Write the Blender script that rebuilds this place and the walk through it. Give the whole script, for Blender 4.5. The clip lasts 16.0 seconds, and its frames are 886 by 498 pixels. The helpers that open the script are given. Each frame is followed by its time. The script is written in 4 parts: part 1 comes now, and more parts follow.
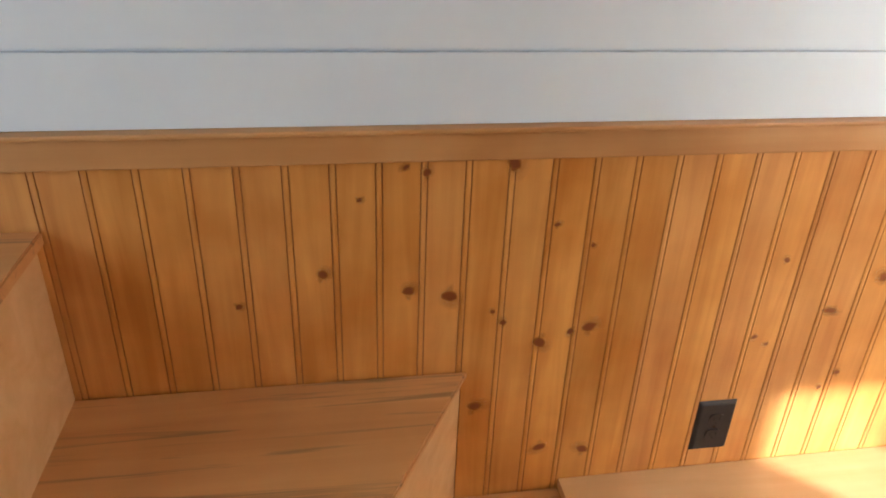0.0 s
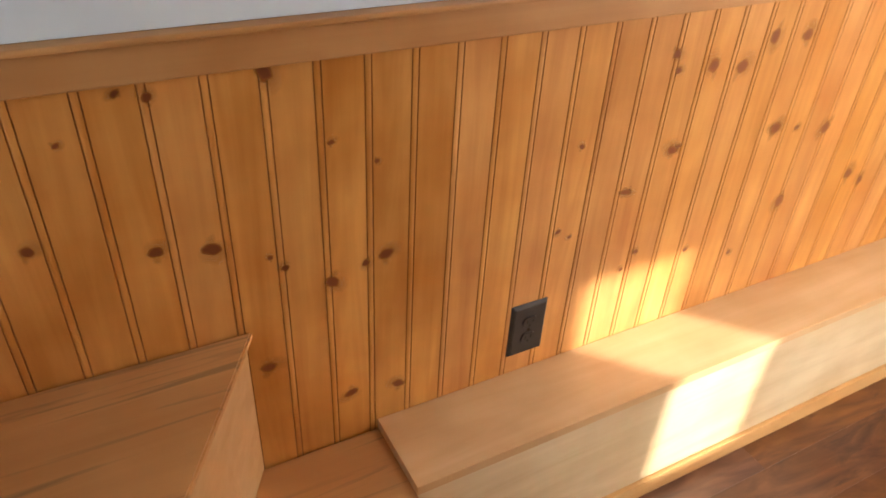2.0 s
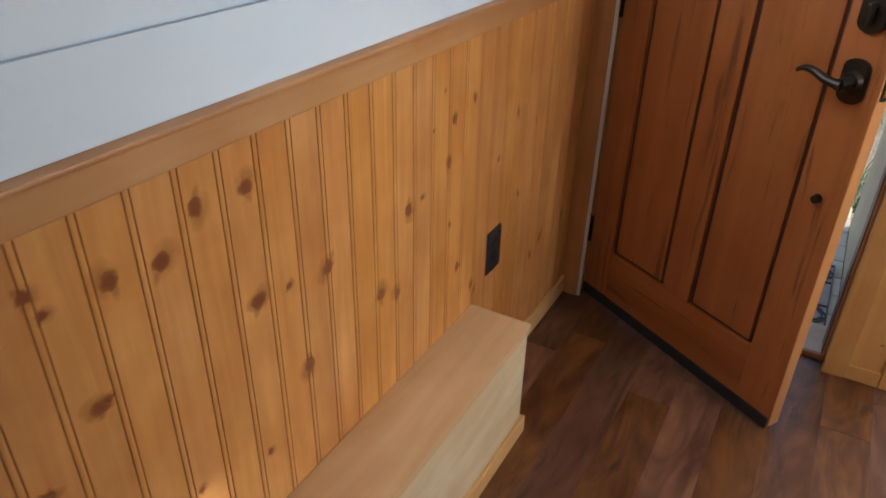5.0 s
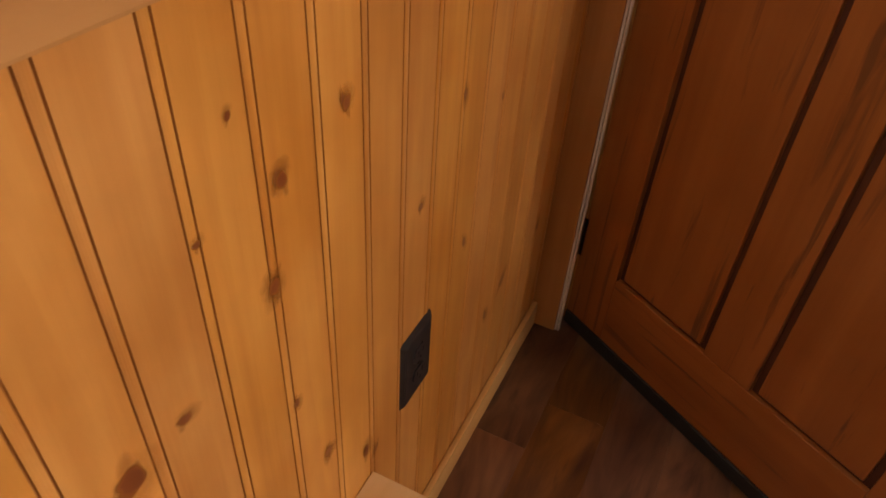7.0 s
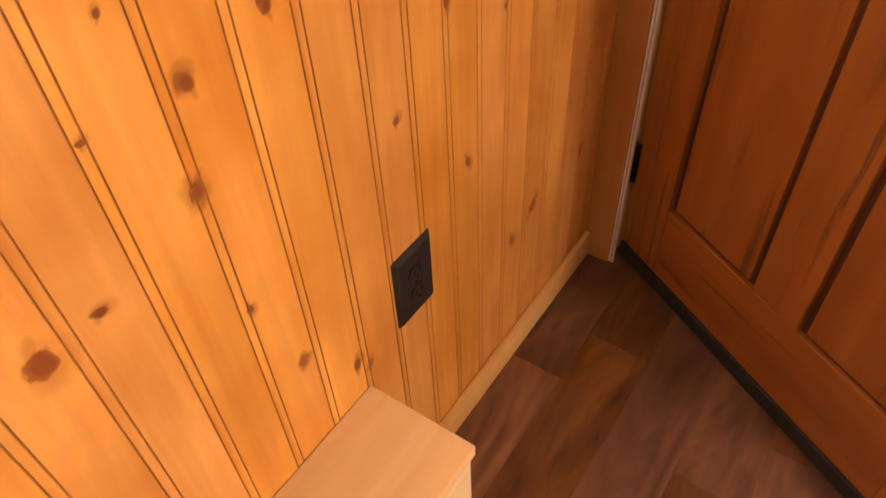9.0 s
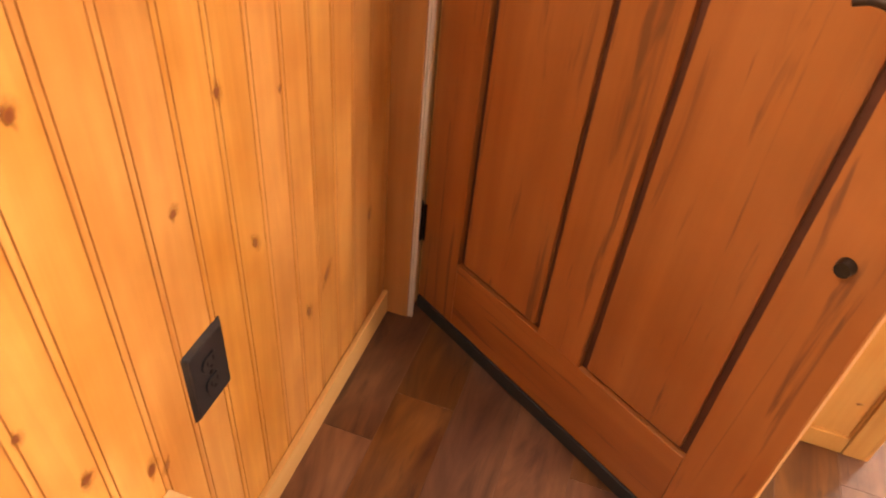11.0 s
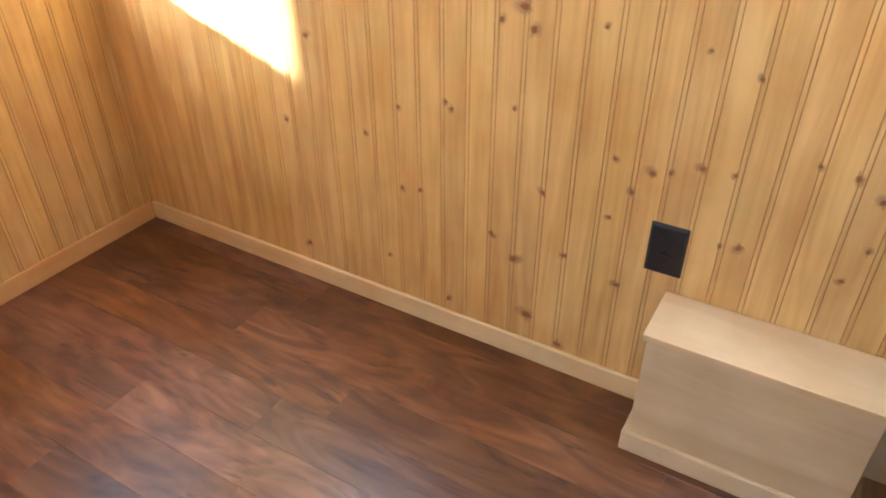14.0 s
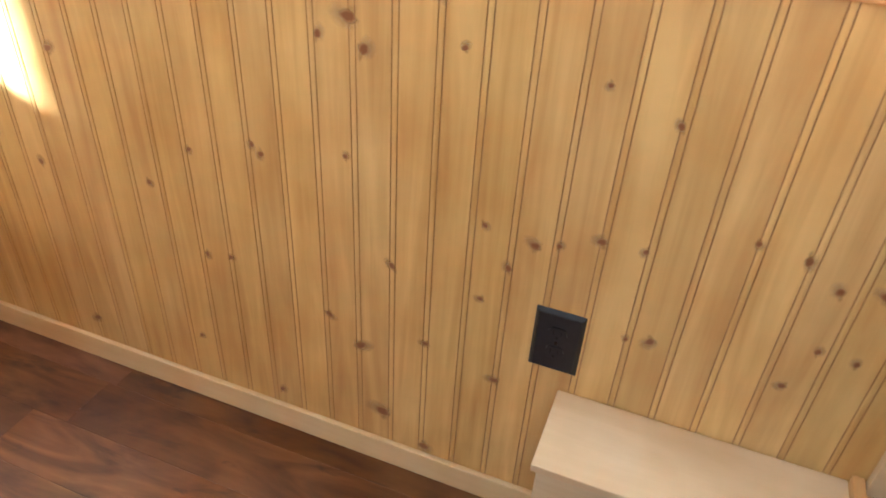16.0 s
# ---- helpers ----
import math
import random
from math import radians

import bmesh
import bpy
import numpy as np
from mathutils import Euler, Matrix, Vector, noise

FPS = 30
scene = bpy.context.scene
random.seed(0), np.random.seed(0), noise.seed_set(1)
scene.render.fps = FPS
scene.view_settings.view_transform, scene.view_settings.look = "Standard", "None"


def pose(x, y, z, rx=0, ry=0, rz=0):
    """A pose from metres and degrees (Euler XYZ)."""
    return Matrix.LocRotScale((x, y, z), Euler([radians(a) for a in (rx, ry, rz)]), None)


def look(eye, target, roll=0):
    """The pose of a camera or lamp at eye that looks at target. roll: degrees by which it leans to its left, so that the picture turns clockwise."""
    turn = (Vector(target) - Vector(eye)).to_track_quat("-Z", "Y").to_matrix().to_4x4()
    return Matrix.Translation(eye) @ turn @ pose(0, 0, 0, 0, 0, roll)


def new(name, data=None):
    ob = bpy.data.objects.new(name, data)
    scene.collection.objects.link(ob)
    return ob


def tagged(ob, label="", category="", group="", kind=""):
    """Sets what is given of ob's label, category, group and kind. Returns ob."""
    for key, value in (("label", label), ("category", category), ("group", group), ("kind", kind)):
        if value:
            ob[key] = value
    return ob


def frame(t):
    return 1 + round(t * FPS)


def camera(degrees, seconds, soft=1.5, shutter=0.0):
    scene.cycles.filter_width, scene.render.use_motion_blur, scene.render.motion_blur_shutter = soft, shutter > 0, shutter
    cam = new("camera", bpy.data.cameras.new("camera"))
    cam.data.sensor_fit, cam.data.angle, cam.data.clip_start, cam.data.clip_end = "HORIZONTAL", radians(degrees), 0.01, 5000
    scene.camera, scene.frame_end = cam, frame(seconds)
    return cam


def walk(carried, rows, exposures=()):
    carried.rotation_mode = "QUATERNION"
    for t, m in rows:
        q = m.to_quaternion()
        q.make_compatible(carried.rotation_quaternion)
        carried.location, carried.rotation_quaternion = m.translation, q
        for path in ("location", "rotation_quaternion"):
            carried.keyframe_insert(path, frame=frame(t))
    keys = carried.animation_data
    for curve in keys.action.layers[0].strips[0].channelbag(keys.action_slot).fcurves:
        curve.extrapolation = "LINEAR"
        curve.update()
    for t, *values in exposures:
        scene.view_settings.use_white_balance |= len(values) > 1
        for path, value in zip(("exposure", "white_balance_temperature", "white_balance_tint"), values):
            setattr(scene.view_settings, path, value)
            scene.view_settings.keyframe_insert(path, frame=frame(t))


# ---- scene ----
# Plan: x runs east along the long walls, the north wall is y = 0, the south wall y = -2.24, the floor z = 0.
cam = camera(63.9, 16.0, soft=1.7, shutter=0.15)
PATH = [
    (0, (-0.724, -1.029, 1.466), (-0.406, 0.716, 0.542), 2.20),
    (0.5, (-0.708, -1.030, 1.413), (-0.233, 0.638, 0.418), 3.70),
    (1, (-0.644, -0.956, 1.407), (-0.070, 0.618, 0.315), 4.60),
    (1.5, (-0.614, -0.892, 1.405), (0.030, 0.638, 0.289), 4.70),
    (2, (-0.641, -0.850, 1.400), (0.177, 0.580, 0.266), 3.30),
    (2.5, (-0.706, -0.818, 1.410), (0.336, 0.492, 0.315), 0.40),
    (3, (-0.701, -0.826, 1.436), (0.557, 0.333, 0.400), 1.10),
    (3.5, (-0.679, -0.818, 1.459), (0.737, 0.199, 0.479), 2.50),
    (4, (-0.571, -0.813, 1.464), (0.892, 0.164, 0.513), 0.90),
    (4.5, (-0.335, -0.777, 1.461), (1.181, 0.120, 0.512), 1.20),
    (7, (0.887, -0.284, 1.218), (2.293, 0.331, -0.065), 4.00),
    (7.5, (0.921, -0.298, 1.198), (2.224, 0.347, -0.175), 0.90),
    (8, (0.936, -0.390, 1.193), (2.056, 0.458, -0.231), -3.80),
    (10.5, (0.989, -0.433, 1.217), (2.278, 0.268, -0.142), 4.00),
    (11, (0.988, -0.428, 1.232), (2.441, -0.036, -0.084), 6.15),
    (11.5, (1.012, -0.464, 1.218), (2.570, -0.445, -0.035), 5.10),
    (12, (1.048, -0.515, 1.332), (2.528, -0.954, 0.062), 9.00),
    (12.5, (1.064, -0.588, 1.296), (2.456, -1.391, 0.105), 8.50),
    (13, (1.047, -0.706, 1.274), (2.321, -1.747, 0.137), 5.90),
    (13.5, (1.108, -0.806, 1.331), (2.142, -2.085, 0.193), 3.40),
    (14, (1.152, -0.908, 1.347), (1.995, -2.328, 0.218), -0.30),
    (14.5, (1.192, -0.948, 1.354), (1.796, -2.482, 0.222), -1.50),
    (15, (1.225, -1.012, 1.326), (1.574, -2.652, 0.236), -1.40),
    (15.5, (1.246, -1.189, 1.280), (1.650, -2.793, 0.156), -1.10),
    (16, (1.279, -1.374, 1.254), (1.825, -2.912, 0.098), 3.60),
]
EXPOSURE = [
    (0.0, 2.38, 6900, 10), (1.5, 2.28, 7200, 13), (2.5, 2.12, 6600, 10), (3.5, 1.72, 6000, 7), (4.5, 1.15, 6000, 7), (7.0, 0.90, 9500, 25),
    (8.2, 1.50, 11500, 38), (10.3, 2.17, 11500, 36), (11.4, 2.57, 8300, 20), (12.2, 2.68, 6200, 8), (13.0, 2.05, 5700, 5), (13.5, 1.68, 5700, 5),
    (14.0, 1.76, 5450, 4), (14.5, 1.90, 5250, 3), (15.0, 1.84, 5300, 3), (16.0, 1.58, 5500, 3),
]
walk(cam, [(t, look(eye, target, roll)) for t, eye, target, roll in PATH], EXPOSURE)

# ---- sky, sun and the light that enters by the windows ----
SUN_TRAVEL = Vector((-0.65, 0.76, -0.345)).normalized()
world = bpy.data.worlds.new("sky")
scene.world = world
world.use_nodes = True
wn = world.node_tree
sky = wn.nodes.new("ShaderNodeTexSky")
sky.sky_type = "NISHITA"
sky.sun_disc = False
sky.sun_elevation = math.asin(-SUN_TRAVEL.z)
sky.sun_rotation = math.atan2(-SUN_TRAVEL.x, -SUN_TRAVEL.y)
wn.nodes["Background"].inputs["Strength"].default_value = 0.15
wn.links.new(sky.outputs["Color"], wn.nodes["Background"].inputs["Color"])
sun = new("sun", bpy.data.lights.new("sun", "SUN"))
sun.data.energy, sun.data.angle, sun.data.color = 2.4, radians(0.9), (1.0, 0.97, 0.92)
sun.matrix_world = look((0, 0, 6), Vector((0, 0, 6)) + SUN_TRAVEL)


def window_light(name, eye, target, width, height, watts, colour=(1.0, 0.97, 0.93)):
    lamp = new(name, bpy.data.lights.new(name, "AREA"))
    lamp.data.shape, lamp.data.size, lamp.data.size_y = "RECTANGLE", width, height
    lamp.data.energy, lamp.data.color = watts, colour
    lamp.matrix_world = look(eye, target)
    return lamp


# Openings in the south wall: x from, x to, z from, z to
WINDOW_EAST = (2.111, 2.545, 0.992, 1.66)
WINDOW_WEST = (0.935, 1.40, 1.112, 1.86)
# and two added, unseen ones: high in the north wall, and in the west wall (y from, y to, z from, z to)
ADDED_OPENING_NORTH = (0.60, 1.60, 1.62, 2.10)
ADDED_OPENING_END = (-1.75, -0.75, 1.15, 1.95)
window_light("daylight_east_window", (2.305, -2.34, 1.33), (2.1, 0, 0.8), 0.42, 0.64, 3.6, (0.90, 0.95, 1.0))
window_light("daylight_west_window", (1.167, -2.34, 1.49), (0.70, -0.9, 0.8), 0.45, 0.72, 10.5, (0.94, 0.96, 0.97))
# Added lamp in the unseen north opening, to brighten the south wall
window_light("daylight_north_window", (1.10, 0.07, 1.86), (1.30, -2.2, 0.7), 0.98, 0.46, 6.3, (0.88, 0.94, 1.0))

# Added lamp in the unseen west opening, brightens the stair end
window_light("daylight_end_window", (-2.05, -1.25, 1.55), (0.0, -0.5, 0.9), 0.98, 0.78, 1.5, (0.90, 0.95, 1.0))
# The alcove's end window (y from, y to, z from, z to): open sky, and an added narrow-beam lamp that draws the bright
# patch on the south wall
WINDOW_BAY = (-2.16, -1.632, 0.905, 1.56)
window_light("daylight_alcove_window", (3.235, -1.87, 1.24), (1.6, -1.70, 0.2), 0.56, 0.62, 1.6, (0.84, 0.93, 1.0))
glint = window_light("sunlight_alcove_window", (3.60, -1.60, 1.387), (2.60, -2.300, 1.047), 0.90, 0.80, 11.5, (1.0, 0.96, 0.88))
glint.data.spread = radians(3.0)

# ---- materials ----


def shader(name, rough=0.5, metal=0.0, coat=0.0):
    m = bpy.data.materials.new(name)
    m.use_nodes = True
    b = m.node_tree.nodes["Principled BSDF"]
    b.inputs["Roughness"].default_value = rough
    b.inputs["Metallic"].default_value = metal
    b.inputs["Coat Weight"].default_value = coat
    b.inputs["Coat Roughness"].default_value = 0.25
    return m, m.node_tree.nodes, m.node_tree.links, b


def ramp(nodes, stops):
    r = nodes.new("ShaderNodeValToRGB")
    e = r.color_ramp.elements
    while len(e) < len(stops):
        e.new(0.5)
    for el, (p, c) in zip(e, stops):
        el.position = p
        el.color = (*c, 1.0) if len(c) == 3 else c
    return r


def mix(nodes, links, blend, fac, a, b):
    n = nodes.new("ShaderNodeMix")
    n.data_type, n.blend_type = "RGBA", blend
    n.clamp_factor = True
    for socket, value in ((n.inputs[0], fac), (n.inputs[6], a), (n.inputs[7], b)):
        if isinstance(value, (int, float)):
            socket.default_value = value
        elif isinstance(value, tuple):
            socket.default_value = (*value, 1.0)
        else:
            links.new(value, socket)
    return n.outputs[2]


def noise_tex(nodes, links, vector, scale, detail=4.0, rough=0.55, distortion=0.0):
    n = nodes.new("ShaderNodeTexNoise")
    n.inputs["Scale"].default_value = scale
    n.inputs["Detail"].default_value = detail
    n.inputs["Roughness"].default_value = rough
    n.inputs["Distortion"].default_value = distortion
    links.new(vector, n.inputs["Vector"])
    return n.outputs["Fac"]


def scaled(nodes, links, vector, scale):
    n = nodes.new("ShaderNodeMapping")
    n.inputs["Scale"].default_value = scale
    links.new(vector, n.inputs["Vector"])
    return n.outputs["Vector"]


def piece_coords(nodes, links):
    """Object coordinates, shifted by a random step for each piece, and that piece's random number."""
    tc = nodes.new("ShaderNodeTexCoord")
    info = nodes.new("ShaderNodeObjectInfo")
    mul = nodes.new("ShaderNodeVectorMath")
    mul.operation = "MULTIPLY"
    mul.inputs[1].default_value = (17.3, 41.7, 29.1)
    links.new(info.outputs["Random"], mul.inputs[0])
    add = nodes.new("ShaderNodeVectorMath")
    links.new(tc.outputs["Object"], add.inputs[0])
    links.new(mul.outputs[0], add.inputs[1])
    return add.outputs[0], info.outputs["Random"]


def wood(name, light, dark, axis=2, rough=0.42, grain=1.0, streak=None, streak_at=0.62, tone=0.16, coat=0.0, bump=0.15, blotch=0.5, along=0.7, twist=0.6, streak_size=(9.0, 0.55), hue=0.0):
    """Sawn timber with its grain along the given axis: fine pores, wide growth bands, blotches and, where asked, dark mineral streaks."""
    m, nodes, links, b = shader(name, rough, 0.0, coat)
    vec, rnd = piece_coords(nodes, links)
    fine = [55.0 * grain] * 3
    fine[axis] = 2.2 * grain
    wide = [13.0 * grain] * 3
    wide[axis] = along * grain
    f = noise_tex(nodes, links, scaled(nodes, links, vec, fine), 1.6, 5.0, 0.62)
    w = noise_tex(nodes, links, scaled(nodes, links, vec, wide), 1.5, 3.0, 0.5, twist)
    s = noise_tex(nodes, links, vec, 5.5, 3.0, 0.5)
    both = nodes.new("ShaderNodeMath")
    both.operation = "MULTIPLY_ADD"
    links.new(f, both.inputs[0])
    both.inputs[1].default_value = 0.26
    half = nodes.new("ShaderNodeMath")
    half.operation = "MULTIPLY"
    links.new(w, half.inputs[0])
    half.inputs[1].default_value = 0.74
    links.new(half.outputs[0], both.inputs[2])
    col = ramp(nodes, ((0.30, dark), (0.66, light)))
    links.new(both.outputs[0], col.inputs[0])
    out = mix(nodes, links, "MULTIPLY", blotch, col.outputs[0], ramp_of(nodes, links, s, ((0.3, (0.80, 0.67, 0.52)), (0.65, (1.06, 1.05, 1.03)))))
    if streak:
        st = [streak_size[0]] * 3
        st[axis] = streak_size[1]
        k = noise_tex(nodes, links, scaled(nodes, links, vec, st), 1.4, 4.0, 0.6, 1.2)
        mask = ramp_of(nodes, links, k, ((streak_at, (0, 0, 0)), (streak_at + 0.10, (0.75, 0.75, 0.75))))
        out = mix(nodes, links, "MIX", mask, out, streak)
    hsv = nodes.new("ShaderNodeHueSaturation")
    val = nodes.new("ShaderNodeMapRange")
    links.new(rnd, val.inputs["Value"])
    val.inputs["To Min"].default_value, val.inputs["To Max"].default_value = 1.0 - tone, 1.0 + tone * 0.6
    links.new(val.outputs[0], hsv.inputs["Value"])
    if hue:
        other = nodes.new("ShaderNodeTexWhiteNoise")
        other.noise_dimensions = "1D"
        links.new(rnd, other.inputs["W"])
        for socket, low, high in (("Hue", 0.5 - hue, 0.5 + hue), ("Saturation", 1.0 - hue * 25, 1.0 + hue * 15)):
            span = nodes.new("ShaderNodeMapRange")
            links.new(other.outputs["Value"], span.inputs["Value"])
            span.inputs["To Min"].default_value, span.inputs["To Max"].default_value = low, high
            links.new(span.outputs[0], hsv.inputs[socket])
    links.new(out, hsv.inputs["Color"])
    links.new(hsv.outputs[0], b.inputs["Base Color"])
    rr = nodes.new("ShaderNodeMapRange")
    links.new(s, rr.inputs["Value"])
    rr.inputs["To Min"].default_value, rr.inputs["To Max"].default_value = rough - 0.10, rough + 0.14
    links.new(rr.outputs[0], b.inputs["Roughness"])
    bp = nodes.new("ShaderNodeBump")
    bp.inputs["Strength"].default_value, bp.inputs["Distance"].default_value = bump, 0.002
    links.new(f, bp.inputs["Height"])
    links.new(bp.outputs[0], b.inputs["Normal"])
    return m


def ramp_of(nodes, links, value, stops):
    r = ramp(nodes, stops)
    links.new(value, r.inputs[0])
    return r.outputs[0]


def mottled(name, c1, c2, scale, rough=0.6, metal=0.0, bump=0.2, distance=0.002, detail=5.0, speck=0.35):
    """A plain surface with tone that wanders at two scales."""
    m, nodes, links, b = shader(name, rough, metal)
    vec, rnd = piece_coords(nodes, links)
    a = noise_tex(nodes, links, vec, scale, detail, 0.6)
    c = noise_tex(nodes, links, vec, scale * 9.0, 3.0, 0.6)
    col = ramp_of(nodes, links, a, ((0.3, c1), (0.7, c2)))
    out = mix(nodes, links, "MULTIPLY", speck, col, ramp_of(nodes, links, c, ((0.3, (0.75, 0.75, 0.75)), (0.7, (1.05, 1.05, 1.05)))))
    links.new(out, b.inputs["Base Color"])
    bp = nodes.new("ShaderNodeBump")
    bp.inputs["Strength"].default_value, bp.inputs["Distance"].default_value = bump, distance
    links.new(c, bp.inputs["Height"])
    links.new(bp.outputs[0], b.inputs["Normal"])
    return m


def knot_material(name, core, rim, pale):
    """The round of a branch in a board: dark core, reddish ring, a paler figure beside it and a smear along the grain; past these the board shows."""
    m, nodes, links, b = shader(name, 0.40, 0.0, 0.2)
    tc = nodes.new("ShaderNodeTexCoord")
    info = nodes.new("ShaderNodeObjectInfo")
    shift = nodes.new("ShaderNodeVectorMath")
    shift.operation = "MULTIPLY_ADD"
    links.new(info.outputs["Random"], shift.inputs[0])
    shift.inputs[1].default_value = (31.0, 17.0, 53.0)
    links.new(tc.outputs["Object"], shift.inputs[2])
    n = noise_tex(nodes, links, shift.outputs[0], 2.6, 3.0)

    def distance(centre, stretch):
        mp = nodes.new("ShaderNodeMapping")
        mp.vector_type = "TEXTURE"
        mp.inputs["Location"].default_value = centre
        mp.inputs["Scale"].default_value = stretch
        links.new(tc.outputs["Object"], mp.inputs["Vector"])
        ln = nodes.new("ShaderNodeVectorMath")
        ln.operation = "LENGTH"
        links.new(mp.outputs[0], ln.inputs[0])
        add = nodes.new("ShaderNodeMath")
        add.operation = "MULTIPLY_ADD"
        links.new(n, add.inputs[0])
        add.inputs[1].default_value = 0.42
        links.new(ln.outputs["Value"], add.inputs[2])
        return add.outputs[0]

    inner = distance((0, 0, 0), (1, 1, 1))
    outer = distance((0.18, 0, -0.16), (1, 1, 1.15))
    smear = distance((-0.10, 0, 0.42), (0.38, 1, 0.85))
    tint = mix(nodes, links, "MIX", ramp_of(nodes, links, smear, ((0.50, (0.8, 0.8, 0.8)), (0.95, (0, 0, 0)))), pale, rim)
    col = mix(nodes, links, "MIX", ramp_of(nodes, links, inner, ((0.48, (1, 1, 1)), (0.68, (0, 0, 0)))), tint,
              ramp_of(nodes, links, inner, ((0.44, core), (0.64, rim))))
    links.new(col, b.inputs["Base Color"])
    cover = mix(nodes, links, "LIGHTEN", 1.0, ramp_of(nodes, links, outer, ((0.46, (0.34, 0.34, 0.34)), (0.96, (0, 0, 0)))),
                ramp_of(nodes, links, inner, ((0.48, (1, 1, 1)), (0.68, (0, 0, 0)))))
    cover = mix(nodes, links, "LIGHTEN", 1.0, cover, ramp_of(nodes, links, smear, ((0.48, (0.30, 0.30, 0.30)), (0.86, (0, 0, 0)))))
    links.new(cover, b.inputs["Alpha"])
    return m


PINE = wood("varnished_pine", (0.70, 0.350, 0.106), (0.54, 0.228, 0.057), 2, 0.36, 1.0, tone=0.06, coat=0.3, bump=0.08, blotch=0.95, along=1.1, twist=1.6, hue=0.001)
PINE_S = wood("pale_varnished_pine", (0.705, 0.488, 0.194), (0.52, 0.312, 0.102), 2, 0.38, 1.0, tone=0.10, coat=0.2, bump=0.08, blotch=0.6, along=1.1, twist=1.6, hue=0.0012)
PINE_GROOVE = mottled("darker_groove_pine", (0.33, 0.122, 0.030), (0.44, 0.178, 0.046), 8, 0.5)
PINE_GROOVE_S = mottled("darker_groove_pale_pine", (0.36, 0.190, 0.065), (0.47, 0.265, 0.098), 8, 0.5)
KNOT = knot_material("pine_knot", (0.19, 0.048, 0.013), (0.37, 0.118, 0.027), (0.60, 0.245, 0.058))
KNOT_S = knot_material("pale_pine_knot", (0.20, 0.075, 0.023), (0.45, 0.200, 0.060), (0.86, 0.64, 0.35))
RAIL = wood("maple_rail", (0.55, 0.30, 0.125), (0.44, 0.20, 0.07), 0, 0.45, 0.8, tone=0.05, blotch=0.7)
TRIM = wood("pine_trim", (0.70, 0.44, 0.19), (0.58, 0.32, 0.12), 0, 0.45, 1.0, tone=0.05)
TRIM_Z = wood("pine_trim_upright", (0.68, 0.41, 0.165), (0.55, 0.29, 0.10), 2, 0.45, 1.0, tone=0.05)
TRIM_Y = wood("pine_trim_cross", (0.70, 0.44, 0.19), (0.58, 0.32, 0.12), 1, 0.45, 1.0, tone=0.05)
# Pine trim made more orange: warm bounced sunlight put into the colour
TRIM_WARM_LIT = wood("warm_lit_pine_casing", (0.72, 0.405, 0.140), (0.60, 0.300, 0.090), 2, 0.42, 1.0, tone=0.05, coat=0.15)
# Pine darkened in colour to hold the shade behind the door
CASING_SHADE = wood("shaded_casing", (0.52, 0.235, 0.075), (0.40, 0.155, 0.045), 2, 0.42, 1.0, tone=0.05)
# Weather seal coloured pale, in place of daylight shining through the hinge gap
SEAL_LIT = mottled("lit_weather_seal", (0.74, 0.66, 0.58), (0.82, 0.74, 0.66), 14, 0.5)
PLY = wood("birch_plywood", (0.68, 0.46, 0.25), (0.58, 0.355, 0.17), 0, 0.5, 0.6, tone=0.04, bump=0.06, blotch=0.5, along=1.4, twist=1.4)
PLY_PALE = wood("pale_birch_plywood", (0.74, 0.61, 0.41), (0.60, 0.46, 0.275), 0, 0.55, 0.6, tone=0.04, bump=0.06, blotch=0.6, along=1.6, twist=1.2)
PLY_PINK = wood("rosy_birch_plywood", (0.75, 0.585, 0.380), (0.64, 0.465, 0.27), 0, 0.5, 0.6, tone=0.04, bump=0.06, blotch=0.6, along=1.6, twist=1.2)
BASE_PALE = wood("pale_baseboard", (0.72, 0.560, 0.325), (0.62, 0.450, 0.230), 0, 0.45, 1.0, tone=0.05)
TREAD = wood("streaked_poplar", (0.64, 0.345, 0.140), (0.52, 0.250, 0.092), 0, 0.42, 0.6, streak=(0.25, 0.155, 0.07), streak_size=(22.0, 0.9), streak_at=0.55, tone=0.05)
TREAD_Y = wood("streaked_poplar_shelf", (0.50, 0.275, 0.120), (0.34, 0.165, 0.068), 1, 0.42, 0.6, streak=(0.24, 0.13, 0.06), streak_at=0.52, tone=0.05)
FLOOR = wood("hickory_plank", (0.222, 0.096, 0.040), (0.060, 0.019, 0.012), 0, 0.36, 0.42, streak=(0.040, 0.015, 0.012), streak_size=(9.0, 2.2), streak_at=0.60, tone=0.25, bump=0.30, blotch=1.0, coat=0.15, along=3.6, twist=3.0, hue=0.005)
DOOR = wood("stained_alder", (0.39, 0.128, 0.036), (0.27, 0.080, 0.022), 2, 0.38, 0.6, streak=(0.105, 0.036, 0.016), streak_size=(19.0, 1.3), streak_at=0.575, tone=0.05, coat=0.12)
DOOR_RAIL = wood("stained_alder_rail", (0.39, 0.128, 0.036), (0.27, 0.080, 0.022), 0, 0.38, 0.6, streak=(0.105, 0.036, 0.016), streak_size=(19.0, 1.3), streak_at=0.60, tone=0.05, coat=0.12)
DOOR_EDGE = wood("door_edge", (0.56, 0.27, 0.10), (0.42, 0.18, 0.06), 2, 0.4, 0.7, streak=(0.2, 0.07, 0.03), streak_at=0.68, tone=0.03)
DOOR_GROOVE = mottled("dark_red_brown", (0.06, 0.016, 0.009), (0.10, 0.028, 0.013), 9, 0.5)
JAMB_DARK = mottled("red_brown_jamb", (0.10, 0.028, 0.03), (0.16, 0.05, 0.045), 7, 0.45)
